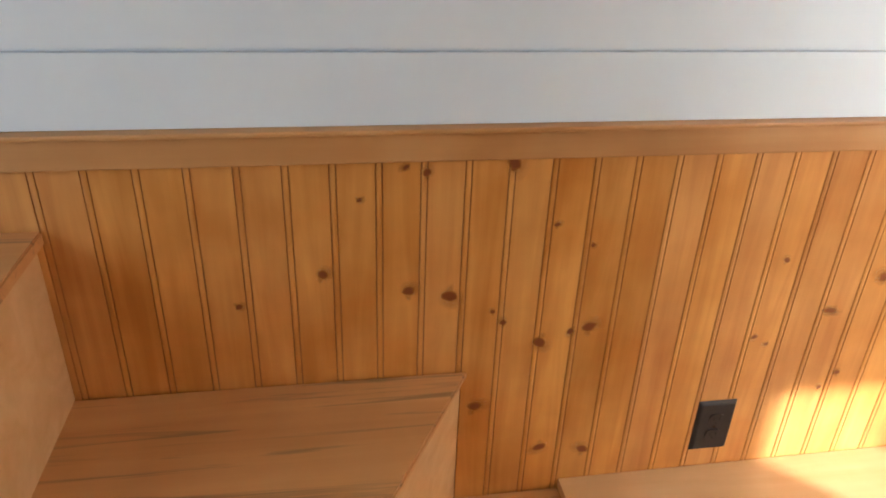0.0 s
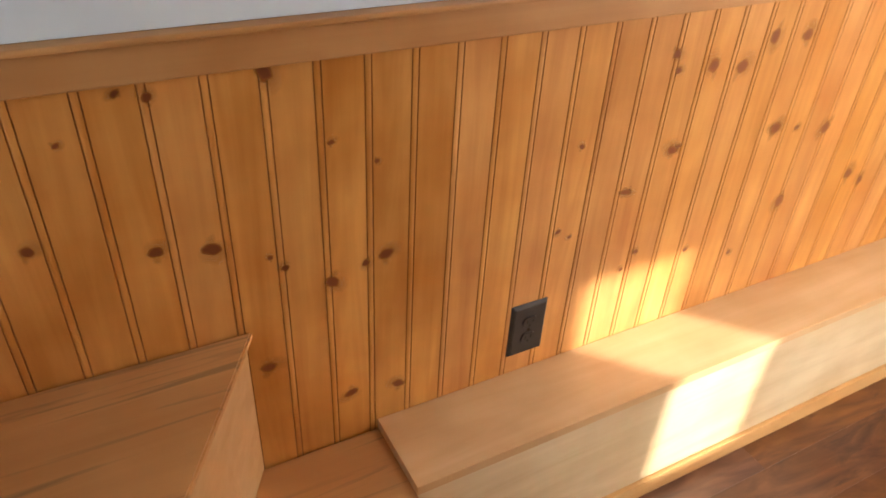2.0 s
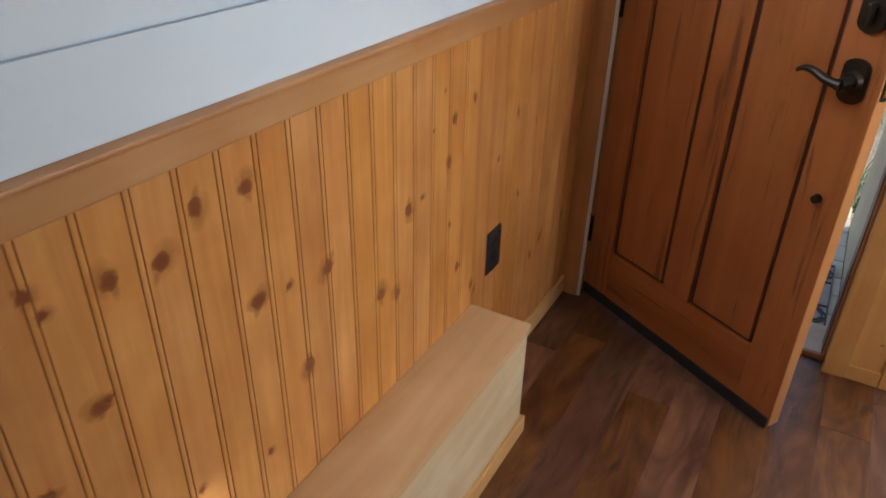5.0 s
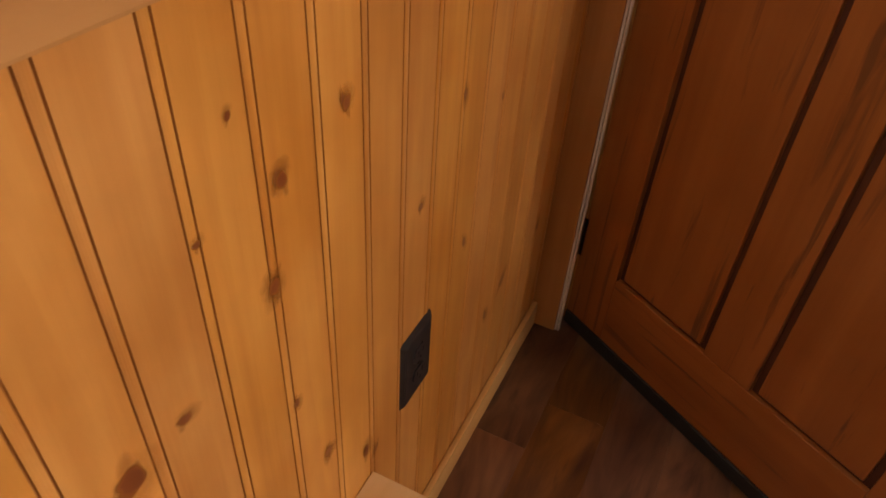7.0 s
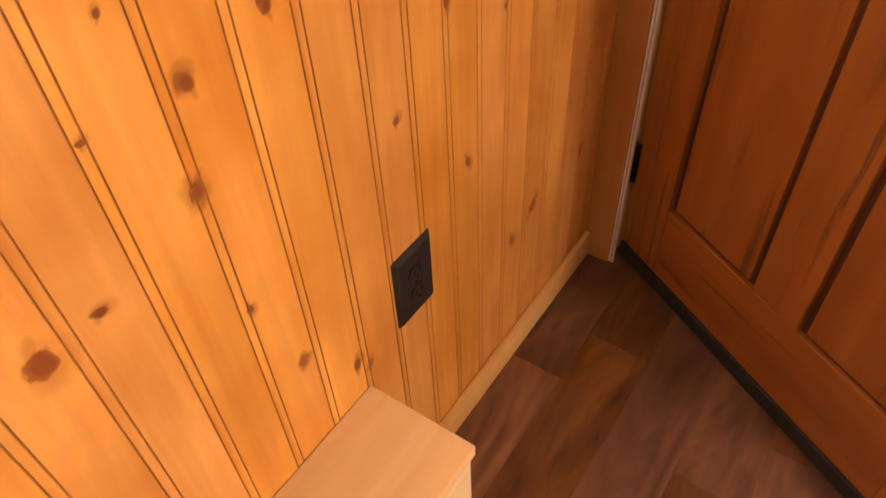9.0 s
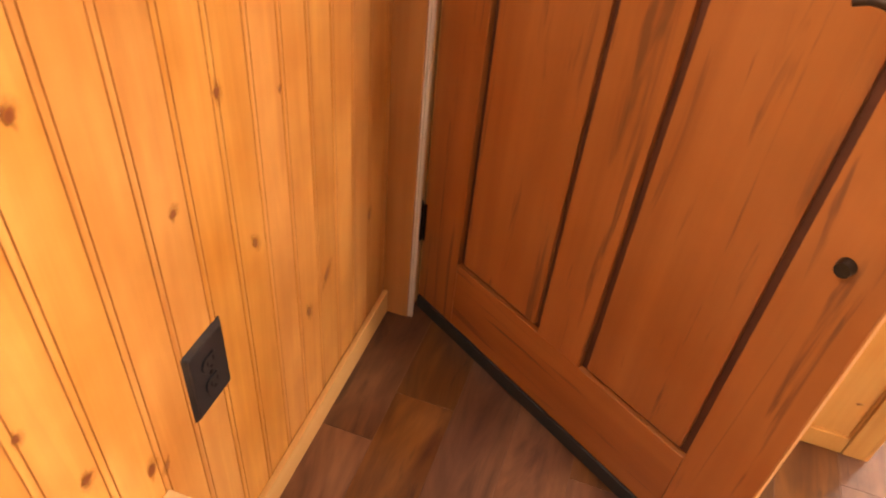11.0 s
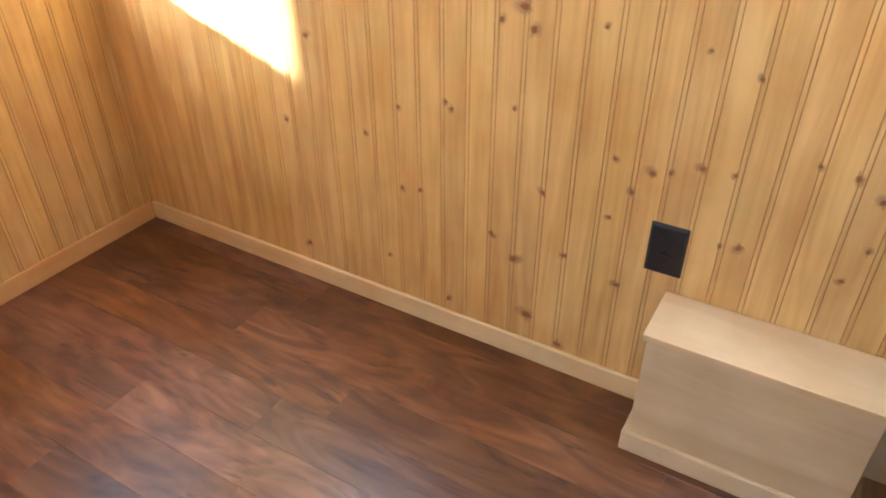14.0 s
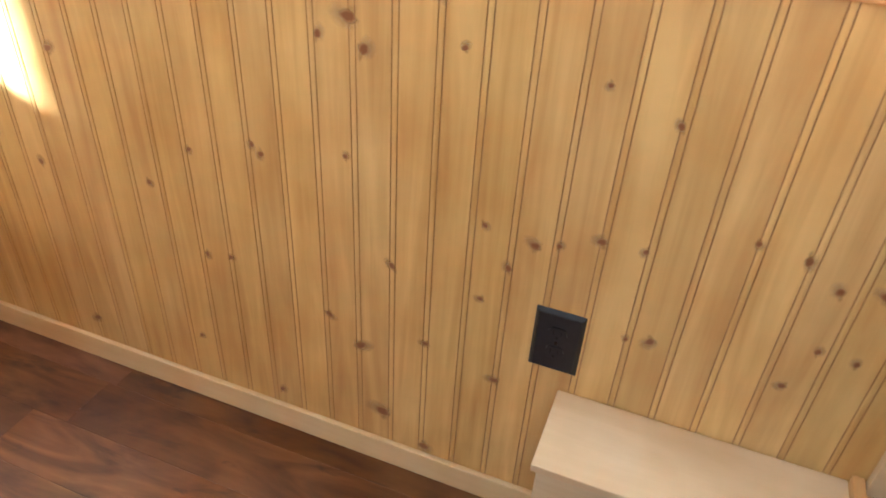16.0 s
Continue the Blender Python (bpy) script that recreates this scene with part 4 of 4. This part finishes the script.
knot(wall_north, KNOT_MESH, pose(-0.735, -0.00080, 0.884, 0, -15, 0), 0.0086, 0.0084)
knot(wall_north, KNOT_MESH, pose(-0.873, -0.00081, 0.831, 0, -9, 0), 0.006, 0.0054)
knot(wall_north, KNOT_MESH, pose(-0.593, -0.00082, 0.844, 0, -3, 0), 0.0097, 0.0095)
knot(wall_north, KNOT_MESH, pose(-0.522, -0.00083, 0.828, 0, 3, 0), 0.013, 0.0118)
knot(wall_north, KNOT_MESH, pose(-0.567, -0.00084, 1.058, 0, 9, 0), 0.0063, 0.0068)
knot(wall_north, KNOT_MESH, pose(-0.426, -0.00085, 1.07, 0, 15, 0), 0.01, 0.0148)
knot(wall_north, KNOT_MESH, pose(-0.673, -0.00086, 1.015, 0, -10, 0), 0.0045, 0.0039)
knot(wall_north, KNOT_MESH, pose(-0.423, -0.00087, 0.768, 0, -4, 0), 0.0061, 0.0067)
knot(wall_north, KNOT_MESH, pose(-0.443, -0.00088, 0.792, 0, 2, 0), 0.004, 0.0044)
knot(wall_north, KNOT_MESH, pose(-0.351, -0.00089, 0.72, 0, 8, 0), 0.0127, 0.0104)
knot(wall_north, KNOT_MESH, pose(-0.294, -0.00090, 0.739, 0, 14, 0), 0.0064, 0.007)
knot(wall_north, KNOT_MESH, pose(-0.258, -0.00091, 0.747, 0, -11, 0), 0.0129, 0.0105)
knot(wall_north, KNOT_MESH, pose(-0.464, -0.00092, 0.581, 0, -5, 0), 0.013, 0.011)
knot(wall_north, KNOT_MESH, pose(-0.326, -0.00093, 0.464, 0, 1, 0), 0.013, 0.0092)
knot(wall_north, KNOT_MESH, pose(-0.235, -0.00094, 0.448, 0, 7, 0), 0.0124, 0.0095)
knot(wall_north, KNOT_MESH, pose(-0.343, -0.00095, 0.958, 0, 13, 0), 0.0058, 0.0042)
knot(wall_north, KNOT_MESH, pose(-0.274, -0.00096, 0.916, 0, -12, 0), 0.004, 0.0043)
knot(wall_north, KNOT_MESH, pose(0.281, -0.00097, 1.007, 0, -6, 0), 0.0085, 0.0093)
knot(wall_north, KNOT_MESH, pose(0.294, -0.00098, 0.976, 0, 0, 0), 0.0074, 0.0067)
knot(wall_north, KNOT_MESH, pose(0.378, -0.00099, 0.975, 0, 6, 0), 0.0128, 0.0154)
knot(wall_north, KNOT_MESH, pose(0.455, -0.00100, 0.962, 0, 12, 0), 0.013, 0.016)
knot(wall_north, KNOT_MESH, pose(0.335, -0.00101, 0.819, 0, -13, 0), 0.013, 0.0071)
knot(wall_north, KNOT_MESH, pose(0.236, -0.00102, 0.747, 0, -7, 0), 0.0089, 0.007)
knot(wall_north, KNOT_MESH, pose(0.608, -0.00103, 0.812, 0, -1, 0), 0.013, 0.008)
knot(wall_north, KNOT_MESH, pose(0.296, -0.00104, 0.594, 0, 5, 0), 0.0069, 0.006)
knot(wall_north, KNOT_MESH, pose(0.266, -0.00105, 0.558, 0, 11, 0), 0.0055, 0.006)
knot(wall_north, KNOT_MESH, pose(0.443, -0.00106, 0.558, 0, -14, 0), 0.0059, 0.0064)
knot(wall_north, KNOT_MESH, pose(0.591, -0.00107, 0.509, 0, -8, 0), 0.0063, 0.0069)
knot(wall_north, KNOT_MESH, pose(0.085, -0.00108, 0.697, 0, -2, 0), 0.0061, 0.0053)
knot(wall_north, KNOT_MESH, pose(0.114, -0.00109, 0.679, 0, 4, 0), 0.005, 0.0041)
knot(wall_north, KNOT_MESH, pose(0.107, -0.00110, 0.866, 0, 10, 0), 0.0058, 0.0051)
knot(wall_north, KNOT_MESH, pose(-0.6, -0.00111, 1.068, 0, -15, 0), 0.0062, 0.0039)
knot(wall_north, KNOT_MESH, pose(0.612, -0.00112, 1.005, 0, -9, 0), 0.013, 0.0137)
knot(wall_north, KNOT_MESH, pose(0.521, -0.00113, 1.011, 0, -3, 0), 0.0119, 0.016)
knot(wall_north, KNOT_MESH, pose(0.61, -0.00114, 0.813, 0, 3, 0), 0.013, 0.0145)
knot(wall_north, KNOT_MESH, pose(0.678, -0.00115, 0.802, 0, 9, 0), 0.0063, 0.0069)
knot(wall_north, KNOT_MESH, pose(0.778, -0.00116, 0.785, 0, 15, 0), 0.013, 0.016)
knot(wall_north, KNOT_MESH, pose(0.936, -0.00117, 0.639, 0, -10, 0), 0.013, 0.016)
knot(wall_north, KNOT_MESH, pose(0.995, -0.00118, 0.609, 0, -4, 0), 0.0108, 0.0134)
knot(wall_north, KNOT_MESH, pose(1.042, -0.00119, 0.782, 0, 2, 0), 0.013, 0.016)
knot(wall_north, KNOT_MESH, pose(0.709, -0.00120, 0.616, 0, 8, 0), 0.013, 0.016)
knot(wall_north, KNOT_MESH, pose(0.326, -0.00121, 0.818, 0, 14, 0), 0.013, 0.0104)
knot(wall_north, KNOT_MESH, pose(0.231, -0.00122, 0.748, 0, -11, 0), 0.013, 0.0057)
knot(wall_north, KNOT_MESH, pose(1.226, -0.00123, 0.921, 0, -5, 0), 0.0065, 0.0076)
knot(wall_north, KNOT_MESH, pose(1.206, -0.00124, 0.828, 0, 1, 0), 0.0066, 0.0099)
knot(wall_north, KNOT_MESH, pose(1.095, -0.00125, 0.789, 0, 7, 0), 0.0073, 0.0053)
knot(wall_north, KNOT_MESH, pose(1.185, -0.00126, 0.991, 0, 13, 0), 0.003, 0.004)
knot(wall_north, KNOT_MESH, pose(1.139, -0.00127, 0.919, 0, -12, 0), 0.0038, 0.0037)
knot(wall_north, KNOT_MESH, pose(1.315, -0.00128, 0.943, 0, -6, 0), 0.0036, 0.0067)
knot(wall_north, KNOT_MESH, pose(1.258, -0.00129, 0.535, 0, 0, 0), 0.0043, 0.0095)
knot(wall_north, KNOT_MESH, pose(1.23, -0.00130, 0.916, 0, 6, 0), 0.0066, 0.0089)
knot(wall_north, KNOT_MESH, pose(1.207, -0.00131, 0.827, 0, 12, 0), 0.0065, 0.0107)
knot(wall_north, KNOT_MESH, pose(1.567, -0.00132, 0.835, 0, -13, 0), 0.005, 0.0094)
knot(wall_north, KNOT_MESH, pose(1.604, -0.00133, 0.591, 0, -7, 0), 0.0051, 0.0103)
knot(wall_north, KNOT_MESH, pose(1.735, -0.00134, 0.33, 0, -1, 0), 0.0065, 0.0118)
knot(wall_north, KNOT_MESH, pose(1.805, -0.00135, 0.357, 0, 5, 0), 0.0077, 0.016)
knot(wall_north, KNOT_MESH, pose(1.216, -0.00136, 0.67, 0, 11, 0), 0.0045, 0.0063)
knot(wall_north, KNOT_MESH, pose(1.258, -0.00137, 0.538, 0, -14, 0), 0.0074, 0.0073)
knot(wall_north, KNOT_MESH, pose(1.336, -0.00138, 0.438, 0, -8, 0), 0.0067, 0.0119)
knot(wall_north, KNOT_MESH, pose(1.359, -0.00139, 0.414, 0, -2, 0), 0.0043, 0.0085)
knot(wall_north, KNOT_MESH, pose(1.32, -0.00140, 0.938, 0, 4, 0), 0.0059, 0.0082)
knot(wall_north, KNOT_MESH, pose(1.463, -0.00141, 0.742, 0, 10, 0), 0.0056, 0.0061)
knot(wall_north, KNOT_MESH, pose(1.991, -0.00142, 0.356, 0, -15, 0), 0.0061, 0.0119)
knot(wall_north, KNOT_MESH, pose(1.696, -0.00143, 0.774, 0, -9, 0), 0.0033, 0.0045)
knot(wall_south, KNOT_MESH_S, pose(1.632, Y_SOUTH + 0.00080, 0.997, 0, -15, 0), 0.0139, 0.0098)
knot(wall_south, KNOT_MESH_S, pose(1.687, Y_SOUTH + 0.00081, 0.985, 0, -9, 0), 0.0053, 0.0088)
knot(wall_south, KNOT_MESH_S, pose(1.762, Y_SOUTH + 0.00082, 0.935, 0, -3, 0), 0.0136, 0.0102)
knot(wall_south, KNOT_MESH_S, pose(1.812, Y_SOUTH + 0.00083, 0.902, 0, 3, 0), 0.0055, 0.0081)
knot(wall_south, KNOT_MESH_S, pose(1.737, Y_SOUTH + 0.00084, 0.891, 0, 9, 0), 0.0082, 0.0102)
knot(wall_south, KNOT_MESH_S, pose(1.583, Y_SOUTH + 0.00085, 0.921, 0, 15, 0), 0.0052, 0.0044)
knot(wall_south, KNOT_MESH_S, pose(1.381, Y_SOUTH + 0.00086, 0.907, 0, -10, 0), 0.0042, 0.0042)
knot(wall_south, KNOT_MESH_S, pose(1.283, Y_SOUTH + 0.00087, 0.871, 0, -4, 0), 0.0043, 0.0064)
knot(wall_south, KNOT_MESH_S, pose(1.53, Y_SOUTH + 0.00088, 0.647, 0, 2, 0), 0.0047, 0.0058)
knot(wall_south, KNOT_MESH_S, pose(1.447, Y_SOUTH + 0.00089, 0.634, 0, 8, 0), 0.0092, 0.0069)
knot(wall_south, KNOT_MESH_S, pose(1.41, Y_SOUTH + 0.00090, 0.644, 0, 14, 0), 0.0046, 0.0057)
knot(wall_south, KNOT_MESH_S, pose(1.35, Y_SOUTH + 0.00091, 0.67, 0, -11, 0), 0.0073, 0.0068)
knot(wall_south, KNOT_MESH_S, pose(1.286, Y_SOUTH + 0.00092, 0.671, 0, -5, 0), 0.0045, 0.0056)
knot(wall_south, KNOT_MESH_S, pose(1.147, Y_SOUTH + 0.00093, 0.728, 0, 1, 0), 0.0044, 0.0055)
knot(wall_south, KNOT_MESH_S, pose(1.08, Y_SOUTH + 0.00094, 0.72, 0, 7, 0), 0.0054, 0.0089)
knot(wall_south, KNOT_MESH_S, pose(1.03, Y_SOUTH + 0.00095, 0.685, 0, 13, 0), 0.0063, 0.0079)
knot(wall_south, KNOT_MESH_S, pose(0.977, Y_SOUTH + 0.00096, 0.695, 0, -12, 0), 0.0091, 0.0068)
knot(wall_south, KNOT_MESH_S, pose(1.023, Y_SOUTH + 0.00097, 0.579, 0, -6, 0), 0.0047, 0.0059)
knot(wall_south, KNOT_MESH_S, pose(0.971, Y_SOUTH + 0.00098, 0.575, 0, 0, 0), 0.0047, 0.0059)
knot(wall_south, KNOT_MESH_S, pose(1.048, Y_SOUTH + 0.00099, 0.5, 0, 6, 0), 0.0058, 0.006)
knot(wall_south, KNOT_MESH_S, pose(1.245, Y_SOUTH + 0.00100, 0.512, 0, 12, 0), 0.0086, 0.0072)
knot(wall_south, KNOT_MESH_S, pose(1.282, Y_SOUTH + 0.00101, 0.504, 0, -13, 0), 0.0038, 0.0048)
knot(wall_south, KNOT_MESH_S, pose(1.484, Y_SOUTH + 0.00102, 0.578, 0, -7, 0), 0.0057, 0.0071)
knot(wall_south, KNOT_MESH_S, pose(1.525, Y_SOUTH + 0.00103, 0.501, 0, -1, 0), 0.0059, 0.0049)
knot(wall_south, KNOT_MESH_S, pose(1.689, Y_SOUTH + 0.00104, 0.518, 0, 5, 0), 0.005, 0.0087)
knot(wall_south, KNOT_MESH_S, pose(1.751, Y_SOUTH + 0.00105, 0.306, 0, 11, 0), 0.013, 0.0081)
knot(wall_south, KNOT_MESH_S, pose(1.484, Y_SOUTH + 0.00106, 0.326, 0, -14, 0), 0.0093, 0.0065)
knot(wall_south, KNOT_MESH_S, pose(1.619, Y_SOUTH + 0.00107, 0.362, 0, -8, 0), 0.0073, 0.0052)
knot(wall_south, KNOT_MESH_S, pose(1.817, Y_SOUTH + 0.00108, 0.362, 0, -2, 0), 0.0086, 0.0054)
knot(wall_south, KNOT_MESH_S, pose(1.706, Y_SOUTH + 0.00109, 0.143, 0, 4, 0), 0.016, 0.0114)
knot(wall_south, KNOT_MESH_S, pose(1.612, Y_SOUTH + 0.00110, 0.079, 0, 10, 0), 0.0104, 0.0101)
knot(wall_south, KNOT_MESH_S, pose(1.943, Y_SOUTH + 0.00111, 0.104, 0, -15, 0), 0.006, 0.0075)
knot(wall_south, KNOT_MESH_S, pose(2.084, Y_SOUTH + 0.00112, 0.419, 0, -9, 0), 0.0056, 0.0071)
knot(wall_south, KNOT_MESH_S, pose(2.029, Y_SOUTH + 0.00113, 0.428, 0, -3, 0), 0.0055, 0.0055)
knot(wall_south, KNOT_MESH_S, pose(2.194, Y_SOUTH + 0.00114, 0.552, 0, 3, 0), 0.0056, 0.0056)
knot(wall_south, KNOT_MESH_S, pose(2.086, Y_SOUTH + 0.00115, 0.647, 0, 9, 0), 0.0053, 0.0053)
knot(wall_south, KNOT_MESH_S, pose(1.951, Y_SOUTH + 0.00116, 0.689, 0, 15, 0), 0.005, 0.0063)
knot(wall_south, KNOT_MESH_S, pose(1.934, Y_SOUTH + 0.00117, 0.674, 0, -10, 0), 0.006, 0.0063)
knot(wall_south, KNOT_MESH_S, pose(1.772, Y_SOUTH + 0.00118, 0.709, 0, -4, 0), 0.0048, 0.0048)
knot(wall_south, KNOT_MESH_S, pose(2.466, Y_SOUTH + 0.00119, 0.53, 0, 2, 0), 0.0062, 0.0077)
knot(wall_south, KNOT_MESH_S, pose(2.361, Y_SOUTH + 0.00120, 0.782, 0, 8, 0), 0.0091, 0.0071)
knot(wall_south, KNOT_MESH_S, pose(2.438, Y_SOUTH + 0.00121, 0.126, 0, 14, 0), 0.0108, 0.0067)
knot(wall_south, KNOT_MESH_S, pose(2.137, Y_SOUTH + 0.00122, 0.185, 0, -11, 0), 0.0049, 0.0061)
knot(wall_south, KNOT_MESH_S, pose(1.034, Y_SOUTH + 0.00123, 0.871, 0, -5, 0), 0.0034, 0.0054)
knot(wall_south, KNOT_MESH_S, pose(0.881, Y_SOUTH + 0.00124, 0.957, 0, 1, 0), 0.0043, 0.0054)
knot(casing, KNOT_MESH, pose(X_DOOR - 0.00940, -0.982, 0.576, 0, 0, 90), 0.0100, 0.0060)
knot(casing, KNOT_MESH, pose(X_DOOR - 0.00941, -1.000, 0.387, 0, 0, 90), 0.0040, 0.0024)
knot(casing, KNOT_MESH, pose(X_DOOR - 0.00942, -1.009, 0.147, 0, 0, 90), 0.0040, 0.0024)

# ---- floor planks ----
rnd = random.Random(11)
ENDS = {0: 2.003, 1: 2.256, 3: 2.071, -5: 1.67}
for row in range(-8, 10):
    y1 = min(-1.031 - 0.130 * row, -0.001)
    y0 = max(-1.031 - 0.130 * (row + 1), Y_SOUTH + 0.001)
    if y1 - y0 < 0.02:
        continue
    end = X_BAY - 0.001 if y1 < -1.0 else X_DOOR + 0.044
    joint = ENDS.get(row, rnd.uniform(1.2, 2.4))
    x = joint - 1.22 * 4
    while x < end:
        a, b = max(x, X_WEST + 0.001), min(x + 1.22, end)
        if b - a > 0.02:
            bm = box(-(b - a) / 2, (b - a) / 2, -(y1 - y0) / 2, (y1 - y0) / 2, -0.0115, 0.0)
            top = [e for e in bm.edges if all(v.co.z > -0.001 for v in e.verts)]
            bmesh.ops.bevel(bm, geom=top, offset=0.0008, segments=1, affect="EDGES")
            part("plank", bm, FLOOR, floor, at=pose((a + b) / 2, (y0 + y1) / 2, 0))
        x += 1.22

# ---- deck boards ----
for k in range(8):
    x0 = 2.345 + k * 0.147
    part("deck_board", box(x0, x0 + 0.141, OPEN_S - 0.018, 0.34, -0.055, -0.028, 0.004), DECK, deck)
